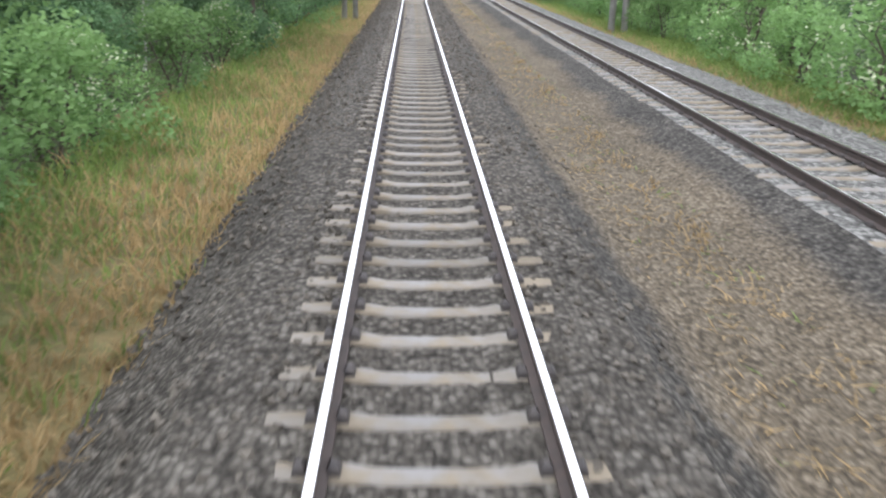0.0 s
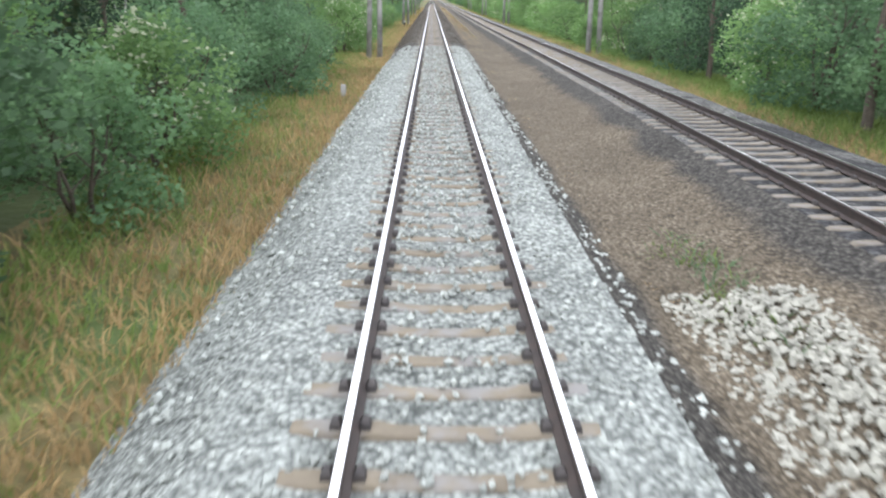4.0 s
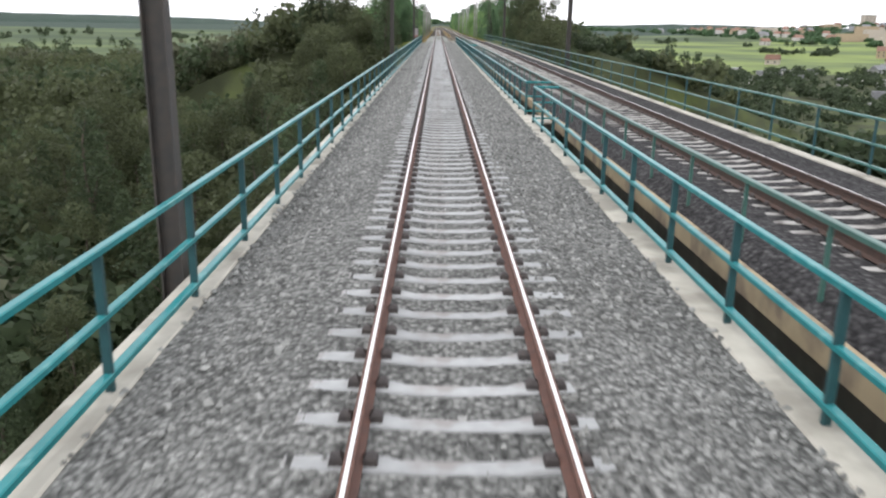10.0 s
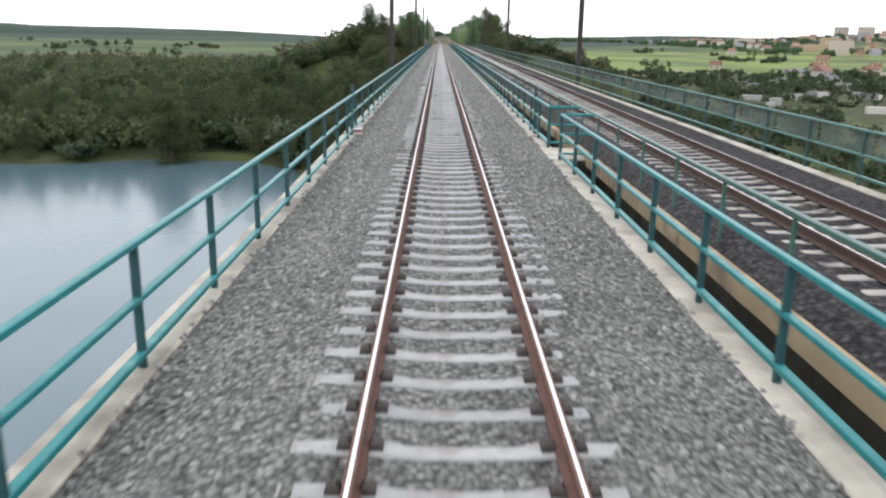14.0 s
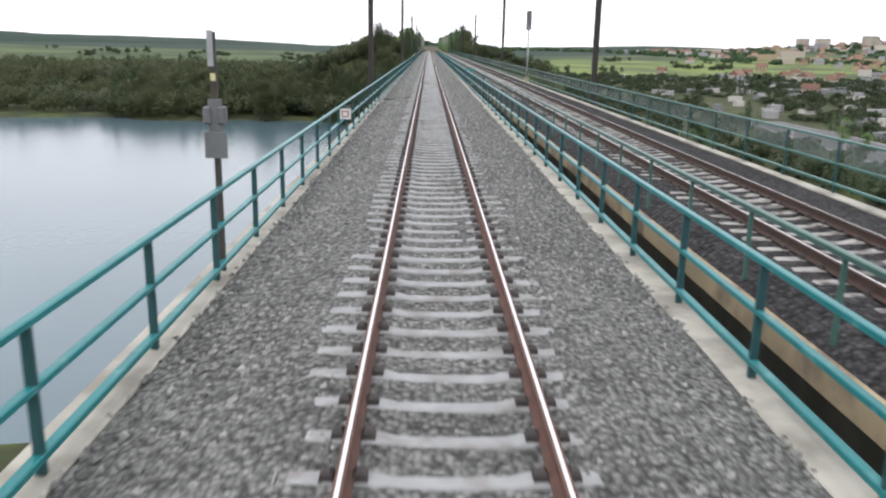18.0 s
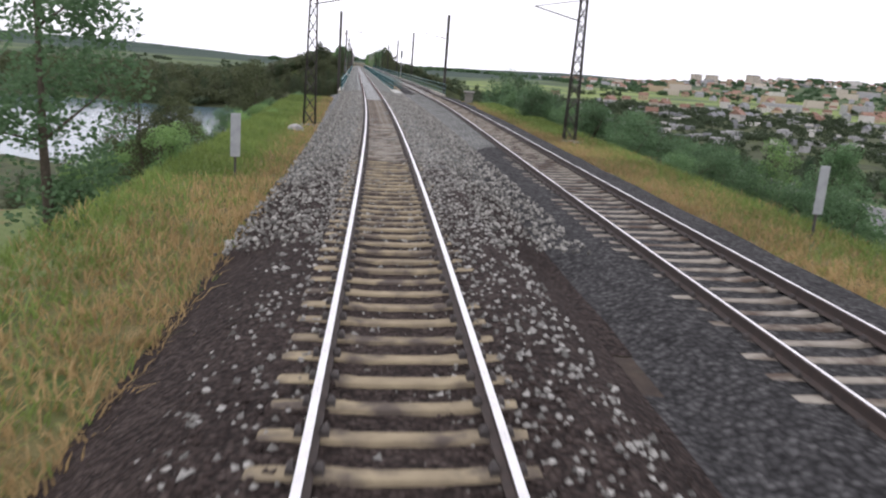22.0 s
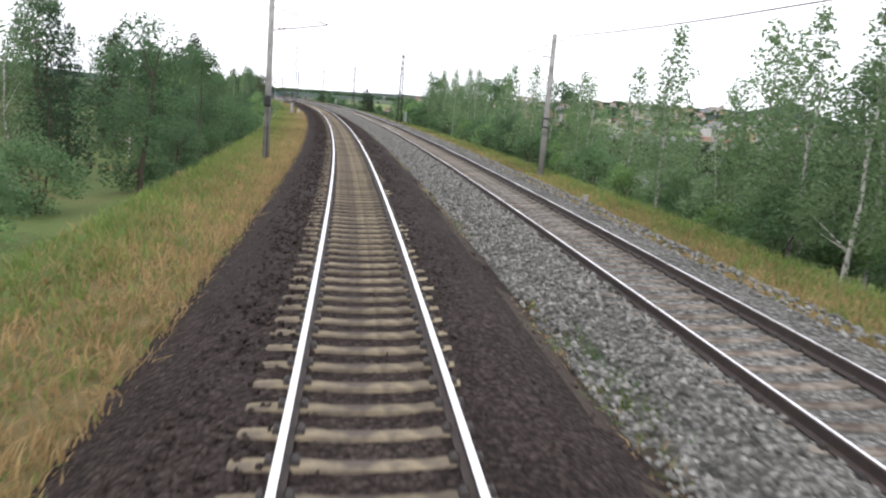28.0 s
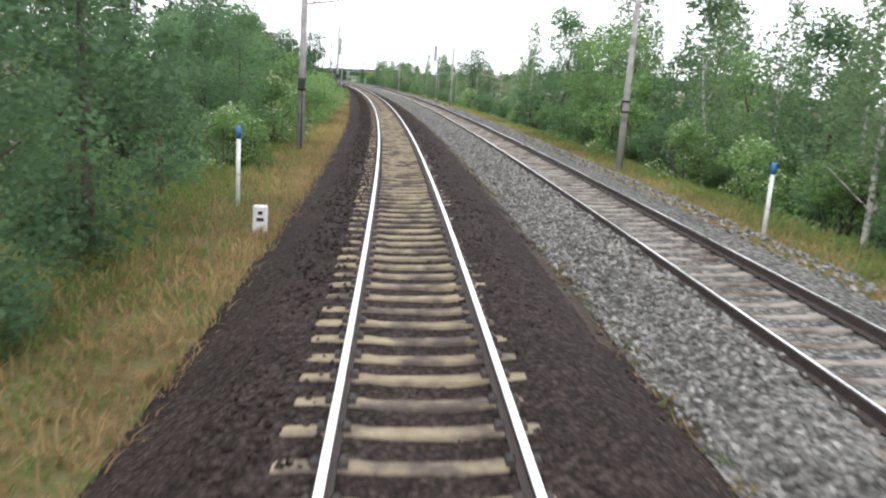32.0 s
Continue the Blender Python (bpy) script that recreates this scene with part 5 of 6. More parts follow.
def round_crown(h, w, low, n, r0, r1):
    def make(rng):
        out = []
        for _ in range(n):
            t = rng.random()
            z = h * (low + (1 - low) * t)
            reach = w * math.sqrt(max(0.05, 1 - (2 * t - 0.9) ** 2 * 0.9)) * math.sqrt(rng.random())
            a = rng.uniform(0, 6.283)
            out.append(((reach * math.cos(a), reach * math.sin(a), z), rng.uniform(r0, r1)))
        return out
    return make


def spire_crown(h, w, low, n, r0, r1):
    def make(rng):
        out = []
        for i in range(n):
            t = (i + rng.random()) / n
            a = i * 2.4 + rng.uniform(-0.4, 0.4)
            reach = w * (1 - t) ** 0.8 * rng.uniform(0.35, 1.0)
            out.append(((reach * math.cos(a), reach * math.sin(a), h * (low + (1 - low) * t)), r0 + (r1 - r0) * (1 - t) * rng.uniform(0.6, 1.1)))
        return out
    return make


PLANTS = {
    "tall": [plant("broadleaf_tree", "tall broadleaf tree with a dense green crown", "tree", "line-side trees", 10, 0.2, M_BARK, [L_MID], round_crown(10, 2.6, 0.12, 40, 0.7, 1.3), 172, 1.0, 0.100, 11),
             plant("broadleaf_tree", "tall broadleaf tree with a dark uneven crown", "tree", "line-side trees", 11, 0.22, M_BARK, [L_DARK], round_crown(11, 2.9, 0.1, 44, 0.7, 1.4), 160, 1.0, 0.105, 12),
             plant("broadleaf_tree", "young broadleaf tree with a fresh green crown", "tree", "line-side trees", 8, 0.16, M_BARK, [L_LIGHT], round_crown(8, 2.2, 0.1, 34, 0.6, 1.1), 172, 1.0, 0.095, 13)],
    "birch": [plant("birch_tree", "slender birch with white bark and a thin airy crown", "tree", "birches", 9, 0.11, M_BIRCH, [L_BIRCH], spire_crown(9.2, 1.7, 0.22, 38, 0.35, 0.8), 309, 1.0, 0.075, 21),
              plant("birch_tree", "young birch with white bark and drooping light twigs", "tree", "birches", 7.5, 0.09, M_BIRCH, [L_BIRCH], spire_crown(7.8, 1.5, 0.18, 34, 0.35, 0.75), 309, 1.0, 0.070, 22)],
    "pine": [plant("pine_tree", "dark pine with a ragged tapering crown", "tree", "pines", 8, 0.15, M_BARK, [L_PINE], spire_crown(8.3, 2.1, 0.1, 46, 0.35, 0.9), 230, 1.0, 0.075, 31)],
    "bush": [plant("bush", "rounded green bush on the embankment", "bush", "bushes", 2.6, 0.05, M_BARK, [L_MID], round_crown(2.7, 1.5, 0.08, 22, 0.4, 0.75), 260, 0.7, 0.060, 41, 4),
             plant("shrub", "spreading light green shrub beside the verge", "shrub", "shrubs", 2.2, 0.05, M_BARK, [L_LIGHT], round_crown(2.3, 1.5, 0.08, 20, 0.4, 0.7), 260, 0.7, 0.060, 42, 4),
             plant("thicket_bush", "dark green thicket bush at the wood's edge", "bush", "thicket bushes", 3.2, 0.06, M_BARK, [L_DARK], round_crown(3.3, 1.8, 0.06, 26, 0.5, 0.85), 230, 0.7, 0.065, 43, 4)],
    "elder": [plant("elder_bush", "elder bush with flat heads of white blossom", "bush", "elder bushes", 2.6, 0.05, M_BARK, [L_LIGHT, L_FLOWER], round_crown(2.7, 1.5, 0.08, 22, 0.4, 0.75), 272, 0.7, 0.060, 51, 4, 0.16)],
    "thicket": [plant("valley_tree", "olive green tree of the valley thicket", "tree", "valley trees", 9, 0.16, M_BARK, [L_OLIVE], round_crown(9, 2.9, 0.08, 34, 0.8, 1.5), 122, 1.0, 0.119, 61),
                plant("valley_tree", "dark slender tree of the valley thicket", "tree", "valley trees", 11, 0.16, M_BARK, [L_VALLEY], spire_crown(11, 2.5, 0.06, 40, 0.6, 1.3), 122, 1.0, 0.119, 62),
                plant("valley_tree", "green tree of the valley thicket", "tree", "valley trees", 10, 0.16, M_BARK, [L_OLIVE], round_crown(10, 2.7, 0.08, 36, 0.8, 1.4), 122, 1.0, 0.119, 63)],
}
PLANTS["leafy"] = [PLANTS["tall"][0], PLANTS["birch"][0], PLANTS["tall"][2]]
USED = set()


def grow(kind, u, s, size=1.0, z=None, rng=random, squash=1.0):
    """One plant of a kind, on the ground at (u, s)."""
    proto = rng.choice(PLANTS[kind])
    m = stand(u, s, (ground_z(s, u) if z is None else z) - 0.1, rng.uniform(0, 360)) @ Matrix.Diagonal((size, size, size * squash, 1))
    if proto.name not in USED:
        USED.add(proto.name)
        proto.matrix_basis = m
        return proto
    made = copy_thing(proto, m)
    made.matrix_basis = m
    return made


rng = random.Random(77)
# forest on both sides of the old track
PLANTS["fresh_tree"] = [PLANTS["tall"][2], PLANTS["tall"][0]]
PLANTS["fresh_bush"] = [PLANTS["bush"][1], PLANTS["bush"][0]]
PLANTS["lime_tree"], PLANTS["lime_bush"] = [PLANTS["tall"][2]], [PLANTS["bush"][1]]
PLANTS["dusky_tree"], PLANTS["dusky_bush"] = [PLANTS["tall"][1], PLANTS["pine"][0], PLANTS["tall"][0]], [PLANTS["bush"][2], PLANTS["bush"][2], PLANTS["bush"][0]]
DUSKY = {"tall": "dusky_tree", "bush": "dusky_bush"}
# lighter leaf colours stand in for brighter light, most on the right bank
FRESH_BRIGHTENED = {-1: {"tall": "fresh_tree", "bush": "fresh_bush"}, 1: {"tall": "lime_tree", "bush": "lime_bush"}}
for side, first in ((-1, -6.4), (1, 11.3)):
    for row, (kinds, size, gap) in enumerate(((("bush", "bush", "tall", "elder"), 1.05, 3.7), (("tall", "tall", "birch", "bush"), 0.95, 4.2), (("tall", "pine", "tall"), 1.15, 7.5))):
        s = 432 + rng.uniform(0, 3)
        while s < (690 if row else 640):
            k = rng.choice(kinds)
            u = first + side * (row * 3.2 + rng.uniform(-0.7, 1.3))
            grow((DUSKY if s < 476 else FRESH_BRIGHTENED[side]).get(k, k) if row < 2 else k, u, s, size * rng.uniform(0.75, 1.2) * (0.8 if k == "tall" and row == 0 else 1), rng=rng)
            s += gap * rng.uniform(0.7, 1.4)
# woods that close the far view
for side, first in ((-1, -7), (1, 12.5)):
    s = 695
    while s < 1050:
        grow("tall", first + side * rng.uniform(0, 7), s, rng.uniform(1.0, 1.4), rng=rng)
        s += rng.uniform(10, 16)
# valley trees beside the far end of the bridge
for side in (-1, 1):
    for s0, s1, gap, u0, u1, lift in ((398, 432, 4.5, 9, 26, 1.05), (345, 400, 3.6, 9, 38, 1.3), (312, 345, 3.4, 10, 60, 1.3)):
        s = s0
        while s < s1:
            d = u0 + (u1 - u0) * rng.random() ** 1.3
            u = -d if side < 0 else 6.5 + d
            if side > 0 and s > 330:
                u, d, lift = 6.5 + 9 + (d - 9) * 0.45, 9 + (d - 9) * 0.45, 0.98
            if side > 0 and s < 320 and rng.random() < 0.35:
                s += gap
                continue
            k = "thicket"
            grow(k, u, s + rng.uniform(-1, 1), lift * rng.uniform(0.85, 1.15) * (0.6 if side > 0 and s < 345 and d > 13 else 1.15) * (1 - 0.02 * (d - 9) if side > 0 and s > 330 else 1), rng=rng)
            s += gap * rng.uniform(0.35, 0.8)
# shores of the lake and the gardens' edge
for _ in range(100):
    u = -rng.uniform(14, 120)
    s = rng.uniform(300, 372)
    if lake(s, u) < 0.05:
        grow("thicket", u, s, rng.uniform(0.7, 0.95) + 0.35 * smooth(318, 350, s), rng=rng)
for _ in range(64):
    u, s = -rng.uniform(9, 48), rng.uniform(12, 100)
    if lake(s, u) < 0.05:
        grow(rng.choice(("thicket", "thicket", "bush")), u, s, rng.uniform(0.6, 0.9), rng=rng)
for _ in range(76):
    u, s = rng.uniform(15, 90), rng.uniform(30, 265)
    grow(rng.choice(("thicket", "leafy", "bush")), u, s, rng.uniform(0.45, 0.75), rng=rng)
PLANTS["dark"] = [PLANTS["tall"][1], PLANTS["thicket"][1]]
for u, s, size in ((22, 56, 1.4), (24, 61, 1.6), (26, 66, 1.55), (21, 50, 1.15), (29, 70, 1.5), (25, 54, 1.3), (32, 66, 1.4)):
    grow("dark", u, s, size, rng=rng)
grow("birch", 23, 57, 2.1, rng=rng)
for _ in range(40):
    grow(rng.choice(("bush", "leafy", "bush")), rng.uniform(19, 44), rng.uniform(-34, 66), rng.uniform(0.5, 0.8), rng=rng)
PLANTS["bank"] = [PLANTS["bush"][2], PLANTS["bush"][2], PLANTS["bush"][0]]
for _ in range(58):
    u, s = 12.6 + 15 * rng.random() ** 1.2, rng.uniform(-31, 14)
    if u < 14.5 and s < -18:
        continue
    grow("bank", u, s, rng.uniform(0.6, 0.85) + 0.04 * (u - 12.6), rng=rng)
for u, s, size in ((-10.5, 52, 2.0), (-12, 57, 1.9)):
    grow("birch", u, s, size, rng=rng)
for _ in range(34):
    u, s = -6.2 - 13 * rng.random(), rng.uniform(-20, 22)
    grow("fresh_bush", u, s, rng.uniform(0.4, 0.6) + 0.05 * (-6.2 - u), rng=rng)
# curve, left side
for u, s, kind, size in ((-9, -36, "bush", 1.0), (-11, -44, "tall", 0.95), (-10, -70, "birch", 0.9), (-9, -76, "thicket", 0.8), (-12, -82, "tall", 0.9), (-13, -92, "birch", 1.0), (-7.2, -92, "elder", 0.7),
                         (-6.0, -99, "bush", 0.6), (-12, -101, "pine", 1.0), (-10, -112, "bush", 1.1), (-12, -122, "birch", 1.0), (-14, -118, "pine", 1.0), (-9.5, -128, "bush", 0.8), (-6.2, -131, "elder", 0.6),
                         (-11, -138, "bush", 1.2), (-13, -146, "pine", 0.9), (-8.5, -152, "bush", 0.9)):
    grow(kind, u, s, size, rng=rng)
s = -160
while s > -420:
    kind = rng.choice(("bush", "bush", "tall", "bush")) if s > -290 else rng.choice(("bush", "tall", "elder", "tall"))
    off = -8.2 if s > -285 else -5.6
    grow(kind, off - rng.uniform(0, 2.5), s, rng.uniform(0.8, 1.15) * (0.62 if kind == "tall" else 1.0), rng=rng)
    grow(rng.choice(("tall", "pine", "birch")), off - rng.uniform(3.5, 7), s - 2, rng.uniform(0.65, 0.9), rng=rng)
    grow(rng.choice(("tall", "thicket", "dark")), off - rng.uniform(6, 12), s - 3, rng.uniform(0.7, 0.95), rng=rng)
    s -= rng.uniform(4.0, 6.5)
# curve, right side: bushes down the bank, then birches
for u, s, kind, size in ((30, 8, "bush", 1.4), (39, -4, "pine", 1.0), (36, 2, "leafy", 0.6), (23, -12, "bush", 1.0), (27, -22, "bush", 1.3), (19.5, -49, "pine", 1.05), (20.7, -50.4, "pine", 0.92), (19, -47.5, "pine", 0.95), (20.2, -51.5, "pine", 0.9), (20.4, -47.6, "dark", 0.72), (22, -60, "bush", 1.0), (25, -75, "bush", 1.2),
                         (20, -100, "bush", 0.8), (24, -112, "leafy", 0.6), (21, -124, "leafy", 0.62), (19, -132, "birch", 0.9), (23, -138, "leafy", 0.7), (18.5, -146, "birch", 1.05), (22, -152, "leafy", 0.75)):
    grow(kind, u, s, size, rng=rng)
s = -150
while s > -440:
    kind = rng.choice(("birch", "birch", "bush", "birch")) if s > -262 else rng.choice(("birch", "bush", "bush", "elder", "tall"))
    near = smooth(-316, -326, s)
    low = 0.5 if -320 < s < -284 else 1.0
    if low < 1:
        kind = rng.choice(("bush", "elder", "bush", "birch"))
    grow(kind, rng.uniform(14.5, 18) + 1.8 * smooth(-214, -226, s) * smooth(-276, -262, s), s, rng.uniform(0.85, 1.1) * (1 + 0.2 * near) * (0.8 if kind == "tall" else 1.0) * (low if kind == "birch" else 1.0), rng=rng)
    grow(rng.choice(("birch", "birch", "leafy", "bush")), rng.uniform(19, 26), s - 2, rng.uniform(0.75, 1.0) * (1 + 0.25 * near) * low, rng=rng)
    if near > 0.3:
        grow(rng.choice(("bush", "elder", "bush", "birch")), rng.uniform(13.0, 15.0), s - 1, rng.uniform(0.9, 1.2), rng=rng)
    s -= rng.uniform(2.9, 4.2)
s = -112
while s > -168:
    big = smooth(-128, -145, s)
    grow(rng.choice(("bush", "leafy", "bush")) if big < 0.5 else rng.choice(("leafy", "birch", "bush")), rng.uniform(15.5, 18.5), s, rng.uniform(0.5, 0.65) + 0.3 * big, rng=rng)
    grow(rng.choice(("leafy", "bush")) if big < 0.5 else rng.choice(("leafy", "tall", "birch")), rng.uniform(19, 26), s - 2, rng.uniform(0.55, 0.7) + 0.4 * big, rng=rng)
    s -= rng.uniform(3.2, 5.0)
for u, s, size in ((18, -233, 1.3), (18.8, -230, 1.25), (17.2, -236, 1.15), (16, -226, 1.1), (20, -238, 1.1), (22, -229, 1.1), (15.5, -242, 1.0)):
    grow("birch", u, s, size, rng=rng)
for _ in range(26):
    grow(rng.choice(("bush", "thicket", "bush")), -rng.uniform(8, 32), rng.uniform(-70, 6), rng.uniform(0.45, 0.7), rng=rng)
for u, s, kind, size in ((17, -138, "birch", 1.12), (18.5, -141, "birch", 1.15), (16.3, -144, "leafy", 0.85), (20, -136, "birch", 1.05), (19, -147, "birch", 0.95), (21, -142, "birch", 1.1), (17.5, -149, "bush", 1.2)):
    grow(kind, u, s, size, rng=rng)
for _ in range(36):
    grow(rng.choice(("bush", "birch", "elder")), rng.uniform(15, 46), rng.uniform(-330, -262), rng.uniform(0.75, 1.2), rng=rng)
# dense growth behind the right-hand verge, with a thin stretch near the signal
s = -118
while s > -425:
    thin = 0.72 if -318 < s < -268 else 1.0
    back = 2.2 * smooth(-214, -226, s) * smooth(-276, -262, s)
    grow(rng.choice(("bush", "fresh_bush", "bush")), rng.uniform(13.6, 16.0) + back, s, rng.uniform(0.95, 1.3) * thin * (0.6 + 0.4 * smooth(-122, -140, s)), rng=rng)
    grow(rng.choice(("fresh_tree", "birch", "bush")), rng.uniform(16.5, 20.5), s - 2, rng.uniform(0.6, 0.85) * thin * (0.7 + 0.3 * smooth(-122, -140, s)), rng=rng)
    s -= rng.uniform(4.0, 6.0)
for u, s, size in ((13.2, -143, 1.5), (13.6, -147, 1.6), (14.5, -151, 1.7), (12.8, -139, 1.15), (15.0, -144, 1.8), (16.2, -149, 1.9)):
    grow("bush", u, s, size, rng=rng)
for u, s, size in ((14.2, -330, 1.0), (15.4, -335, 1.1), (14.0, -341, 1.05), (16.5, -338, 1.15), (13.6, -347, 1.0)):
    grow("fresh_tree", u, s, size, rng=rng)
for u, s, size in ((-5.6, -312, 1.2), (-5.4, -318, 1.35), (-5.2, -334, 1.3), (-5.4, -338, 1.4), (-5.1, -341, 1.1), (-5.7, -326, 1.3), (-6.4, -352, 1.2)):
    grow("lime_bush", u, s, size, rng=rng)
grow("elder", 12.4, -292, 0.95, rng=rng)
grow("elder", 12.2, -361, 0.9, rng=rng)
grow("elder", -5.7, -356, 1.15, rng=rng)
grow("elder", 13.0, -350, 1.2, rng=rng)
grow("elder", -6.0, -366, 0.85, rng=rng)


# ---- grass ----
def grass_mesh(name, length, width, count, h0, h1, seed, mats, green):
    """Tufts of bent blades on a strip; mats: dry and green."""
    rng = np.random.RandomState(seed)
    vs, fs, mi = [], [], []
    for _ in range(count):
        x, y = rng.rand() * width, rng.rand() * length
        g = 1 if rng.rand() < green * (0.15 + 1.7 * x / width) else 0
        for _ in range(3):
            a = rng.rand() * 6.283
            h = h0 + (h1 - h0) * rng.rand()
            dx, dy = 0.014 * math.cos(a), 0.014 * math.sin(a)
            lx, ly = rng.normal(0, 0.14), rng.normal(0, 0.14)
            ox, oy = x + rng.normal(0, 0.07), y + rng.normal(0, 0.07)
            b = len(vs)
            vs += [(ox - dx, oy - dy, -0.05), (ox + dx, oy + dy, -0.05), (ox + lx * 0.5 + dx * 0.7, oy + ly * 0.5 + dy * 0.7, h * 0.6), (ox + lx * 0.5 - dx * 0.7, oy + ly * 0.5 - dy * 0.7, h * 0.6), (ox + lx * 1.3, oy + ly * 1.3, h)]
            fs += [(b, b + 1, b + 2, b + 3), (b + 3, b + 2, b + 4)]
            mi += [g, g]
    me = bpy.data.meshes.new(name)
    me.from_pydata(vs, [], fs)
    for m in mats:
        me.materials.append(m)
    me.polygons.foreach_set("material_index", mi)
    return me


VERGE_DRY = [grass_mesh("verge_grass", 6.0, 3.8, 1100, 0.07, 0.3, i, [L_DRY, L_GRASS], 0.5) for i in (1, 2)]
VERGE_GREEN = [grass_mesh("verge_grass", 6.0, 3.8, 1100, 0.07, 0.28, i, [L_DRY, L_GRASS], 1.1) for i in (21, 22)]
STRIP = grass_mesh("strip_grass", 6.0, 0.6, 90, 0.03, 0.13, 9, [L_DRY, L_GRASS], 0.3)
VERGE_LOW = [grass_mesh("low_grass", 6.0, 1.6, 190, 0.02, 0.07, i, [L_DRY, L_GRASS], 0.08) for i in (3, 4)]
verge = empty("grass_verge", "tall dry straw-coloured grass with green patches along the railway", "grass", kind="structure")
k = 0
for s in range(-420, 700, 6):
    for side in (-1, 1):
        if 10 < s < 410 or (s < 20 and s > -34 and side < 0 and s > 4):
            continue
        u = left_edge(s + 3) + 0.55 if side < 0 else right_edge(s + 3) - 0.6
        m = Matrix.Translation(at(u, s + (6 if side < 0 else 0), ground_z(s, -4.5 if side < 0 else 11.2) + 0.02)) @ Matrix.Rotation(line(s)[2] + (math.pi if side < 0 else 0), 4, 'Z')
        tagged(share("verge_grass", (VERGE_GREEN if (-52 < s < 12 and side < 0) or (-26 < s < 12 and side > 0) or (s > 420 and side > 0) else VERGE_DRY)[k // 2 % 2], verge, m), kind="stuff")
        if s >= 432 and side > 0:
            tagged(share("low_grass", VERGE_LOW[k % 2], verge, stand(2.2, s, -0.54)), kind="stuff")
        if s < -66 and side > 0 and k % 3:
            tagged(share("strip_grass", STRIP, verge, stand(2.35, s, -0.52)), kind="stuff")
        k += 1

WEEDS = grass_mesh("weeds", 4.2, 0.7, 130, 0.05, 0.22, 17, [L_GRASS, L_MID], 0.5)
for u, s in ((2.85, -258.0), (2.7, -318.0), (2.9, 433.0)):
    ob = tagged(new("weeds", WEEDS), "green weeds growing in the stones between the tracks", "weeds", "weed patches", kind="stuff")
    ob.matrix_basis = stand(u, s, -0.52)


# ---- road, cars and the far town ----
bm = bmesh.new()
road_pts = ROAD
rows = []
for s in range(-260, 301, 14):
    u = road_u(s)
    p = at(u, s, 0)
    rows.append([bm.verts.new((p.x + d, p.y, road_z(s) + 0.3)) for d in (-7.0, 7.0)])
for a, b in zip(rows, rows[1:]):
    bm.faces.new((a[0], a[1], b[1], b[0]))
tagged(link("road", bm, M_ASPHALT), "grey asphalt road along the foot of the embankment", "road", kind="structure")


M_LINE = material("white_road_line", (0.6, 0.6, 0.58), (0.5, 0.5, 0.48), scale=3)
lines = empty("road_lines", "worn white edge and centre lines of the road", "road line", kind="structure")
for d in (-6.5, 0.2, 6.5):
    bm = bmesh.new()
    rows = []
    for s in range(-255, 296, 14):
        p = at(road_u(s) + d, s, 0)
        rows.append([bm.verts.new((p.x + e, p.y, road_z(s) + 0.34)) for e in (-0.12, 0.12)])
    for a, b in zip(rows, rows[1:]):
        bm.faces.new((a[0], a[1], b[1], b[0]))
    part("edge_line", bm, M_LINE, lines)
guard = empty("guard_rail", "grey steel guard rail beside the road", "guard rail")
bm = bmesh.new()
rows = []
for s in range(-120, 121, 8):
    p = at(road_u(s) - 7.6, s, 0)
    rows.append([bm.verts.new((p.x + e, p.y, road_z(s) + z)) for e, z in ((0, 0.55), (-0.05, 0.63), (0, 0.7), (-0.05, 0.78), (0, 0.86))])
    part("post", bevelled(p.x + 0.02, p.x + 0.12, p.y - 0.05, p.y + 0.05, road_z(s) - 0.3, road_z(s) + 0.9, 0.01), M_GALV, guard)
for a, b in zip(rows, rows[1:]):
    for k in range(4):
        bm.faces.new((a[k], a[k + 1], b[k + 1], b[k]))
part("beam", bm, M_GALV, guard)


def car(u, s, m_body):
    z = road_z(s) + 0.31
    top = empty("car", "parked light car on the road below the embankment", "car", "cars", m=stand(u, s, z))
    bm = bevelled(-0.85, 0.85, -2.1, 2.1, 0.35, 0.85, 0.12)
    part("body", bm, m_body, top)
    bm = bmesh.new()
    v = box(bm, -0.78, 0.78, -1.2, 1.3, 0.8, 1.42)
    for q in v:
        if q.co.z > 1.3:
            q.co.x *= 0.82
            q.co.y *= 0.7
    part("cabin", bm, M_BLACK, top, "dark glazed cabin")
    for x in (-0.8, 0.8):
        for y in (-1.3, 1.3):
            bm = bmesh.new()
            tube(bm, (x - 0.1, y, 0.32), (x + 0.1, y, 0.32), 0.32, 0.32, 14)
            part("wheel", bm, M_BLACK, top)


M_CAR_W = material("white_car_paint", (0.7, 0.72, 0.75), (0.6, 0.62, 0.66), rough=0.3, scale=2)
M_CAR_B = material("pale_blue_car_paint", (0.42, 0.55, 0.66), (0.36, 0.48, 0.6), rough=0.3, scale=2)
car(53.4, -9, M_CAR_W)
car(58.4, -40, M_CAR_B)

WALLS = [material("plaster_" + n, c, [v * 0.85 for v in c], scale=0.5, vary=0.08) for n, c in
         (("white", (0.52, 0.5, 0.47)), ("cream", (0.48, 0.43, 0.36)), ("grey", (0.34, 0.34, 0.34)), ("ochre", (0.4, 0.32, 0.22)))]
ROOFS = [material("roof_" + n, c, [v * 0.8 for v in c], scale=0.8, vary=0.12) for n, c in (("red", (0.25, 0.155, 0.12)), ("brown", (0.2, 0.12, 0.09)), ("grey", (0.22, 0.225, 0.235)))]
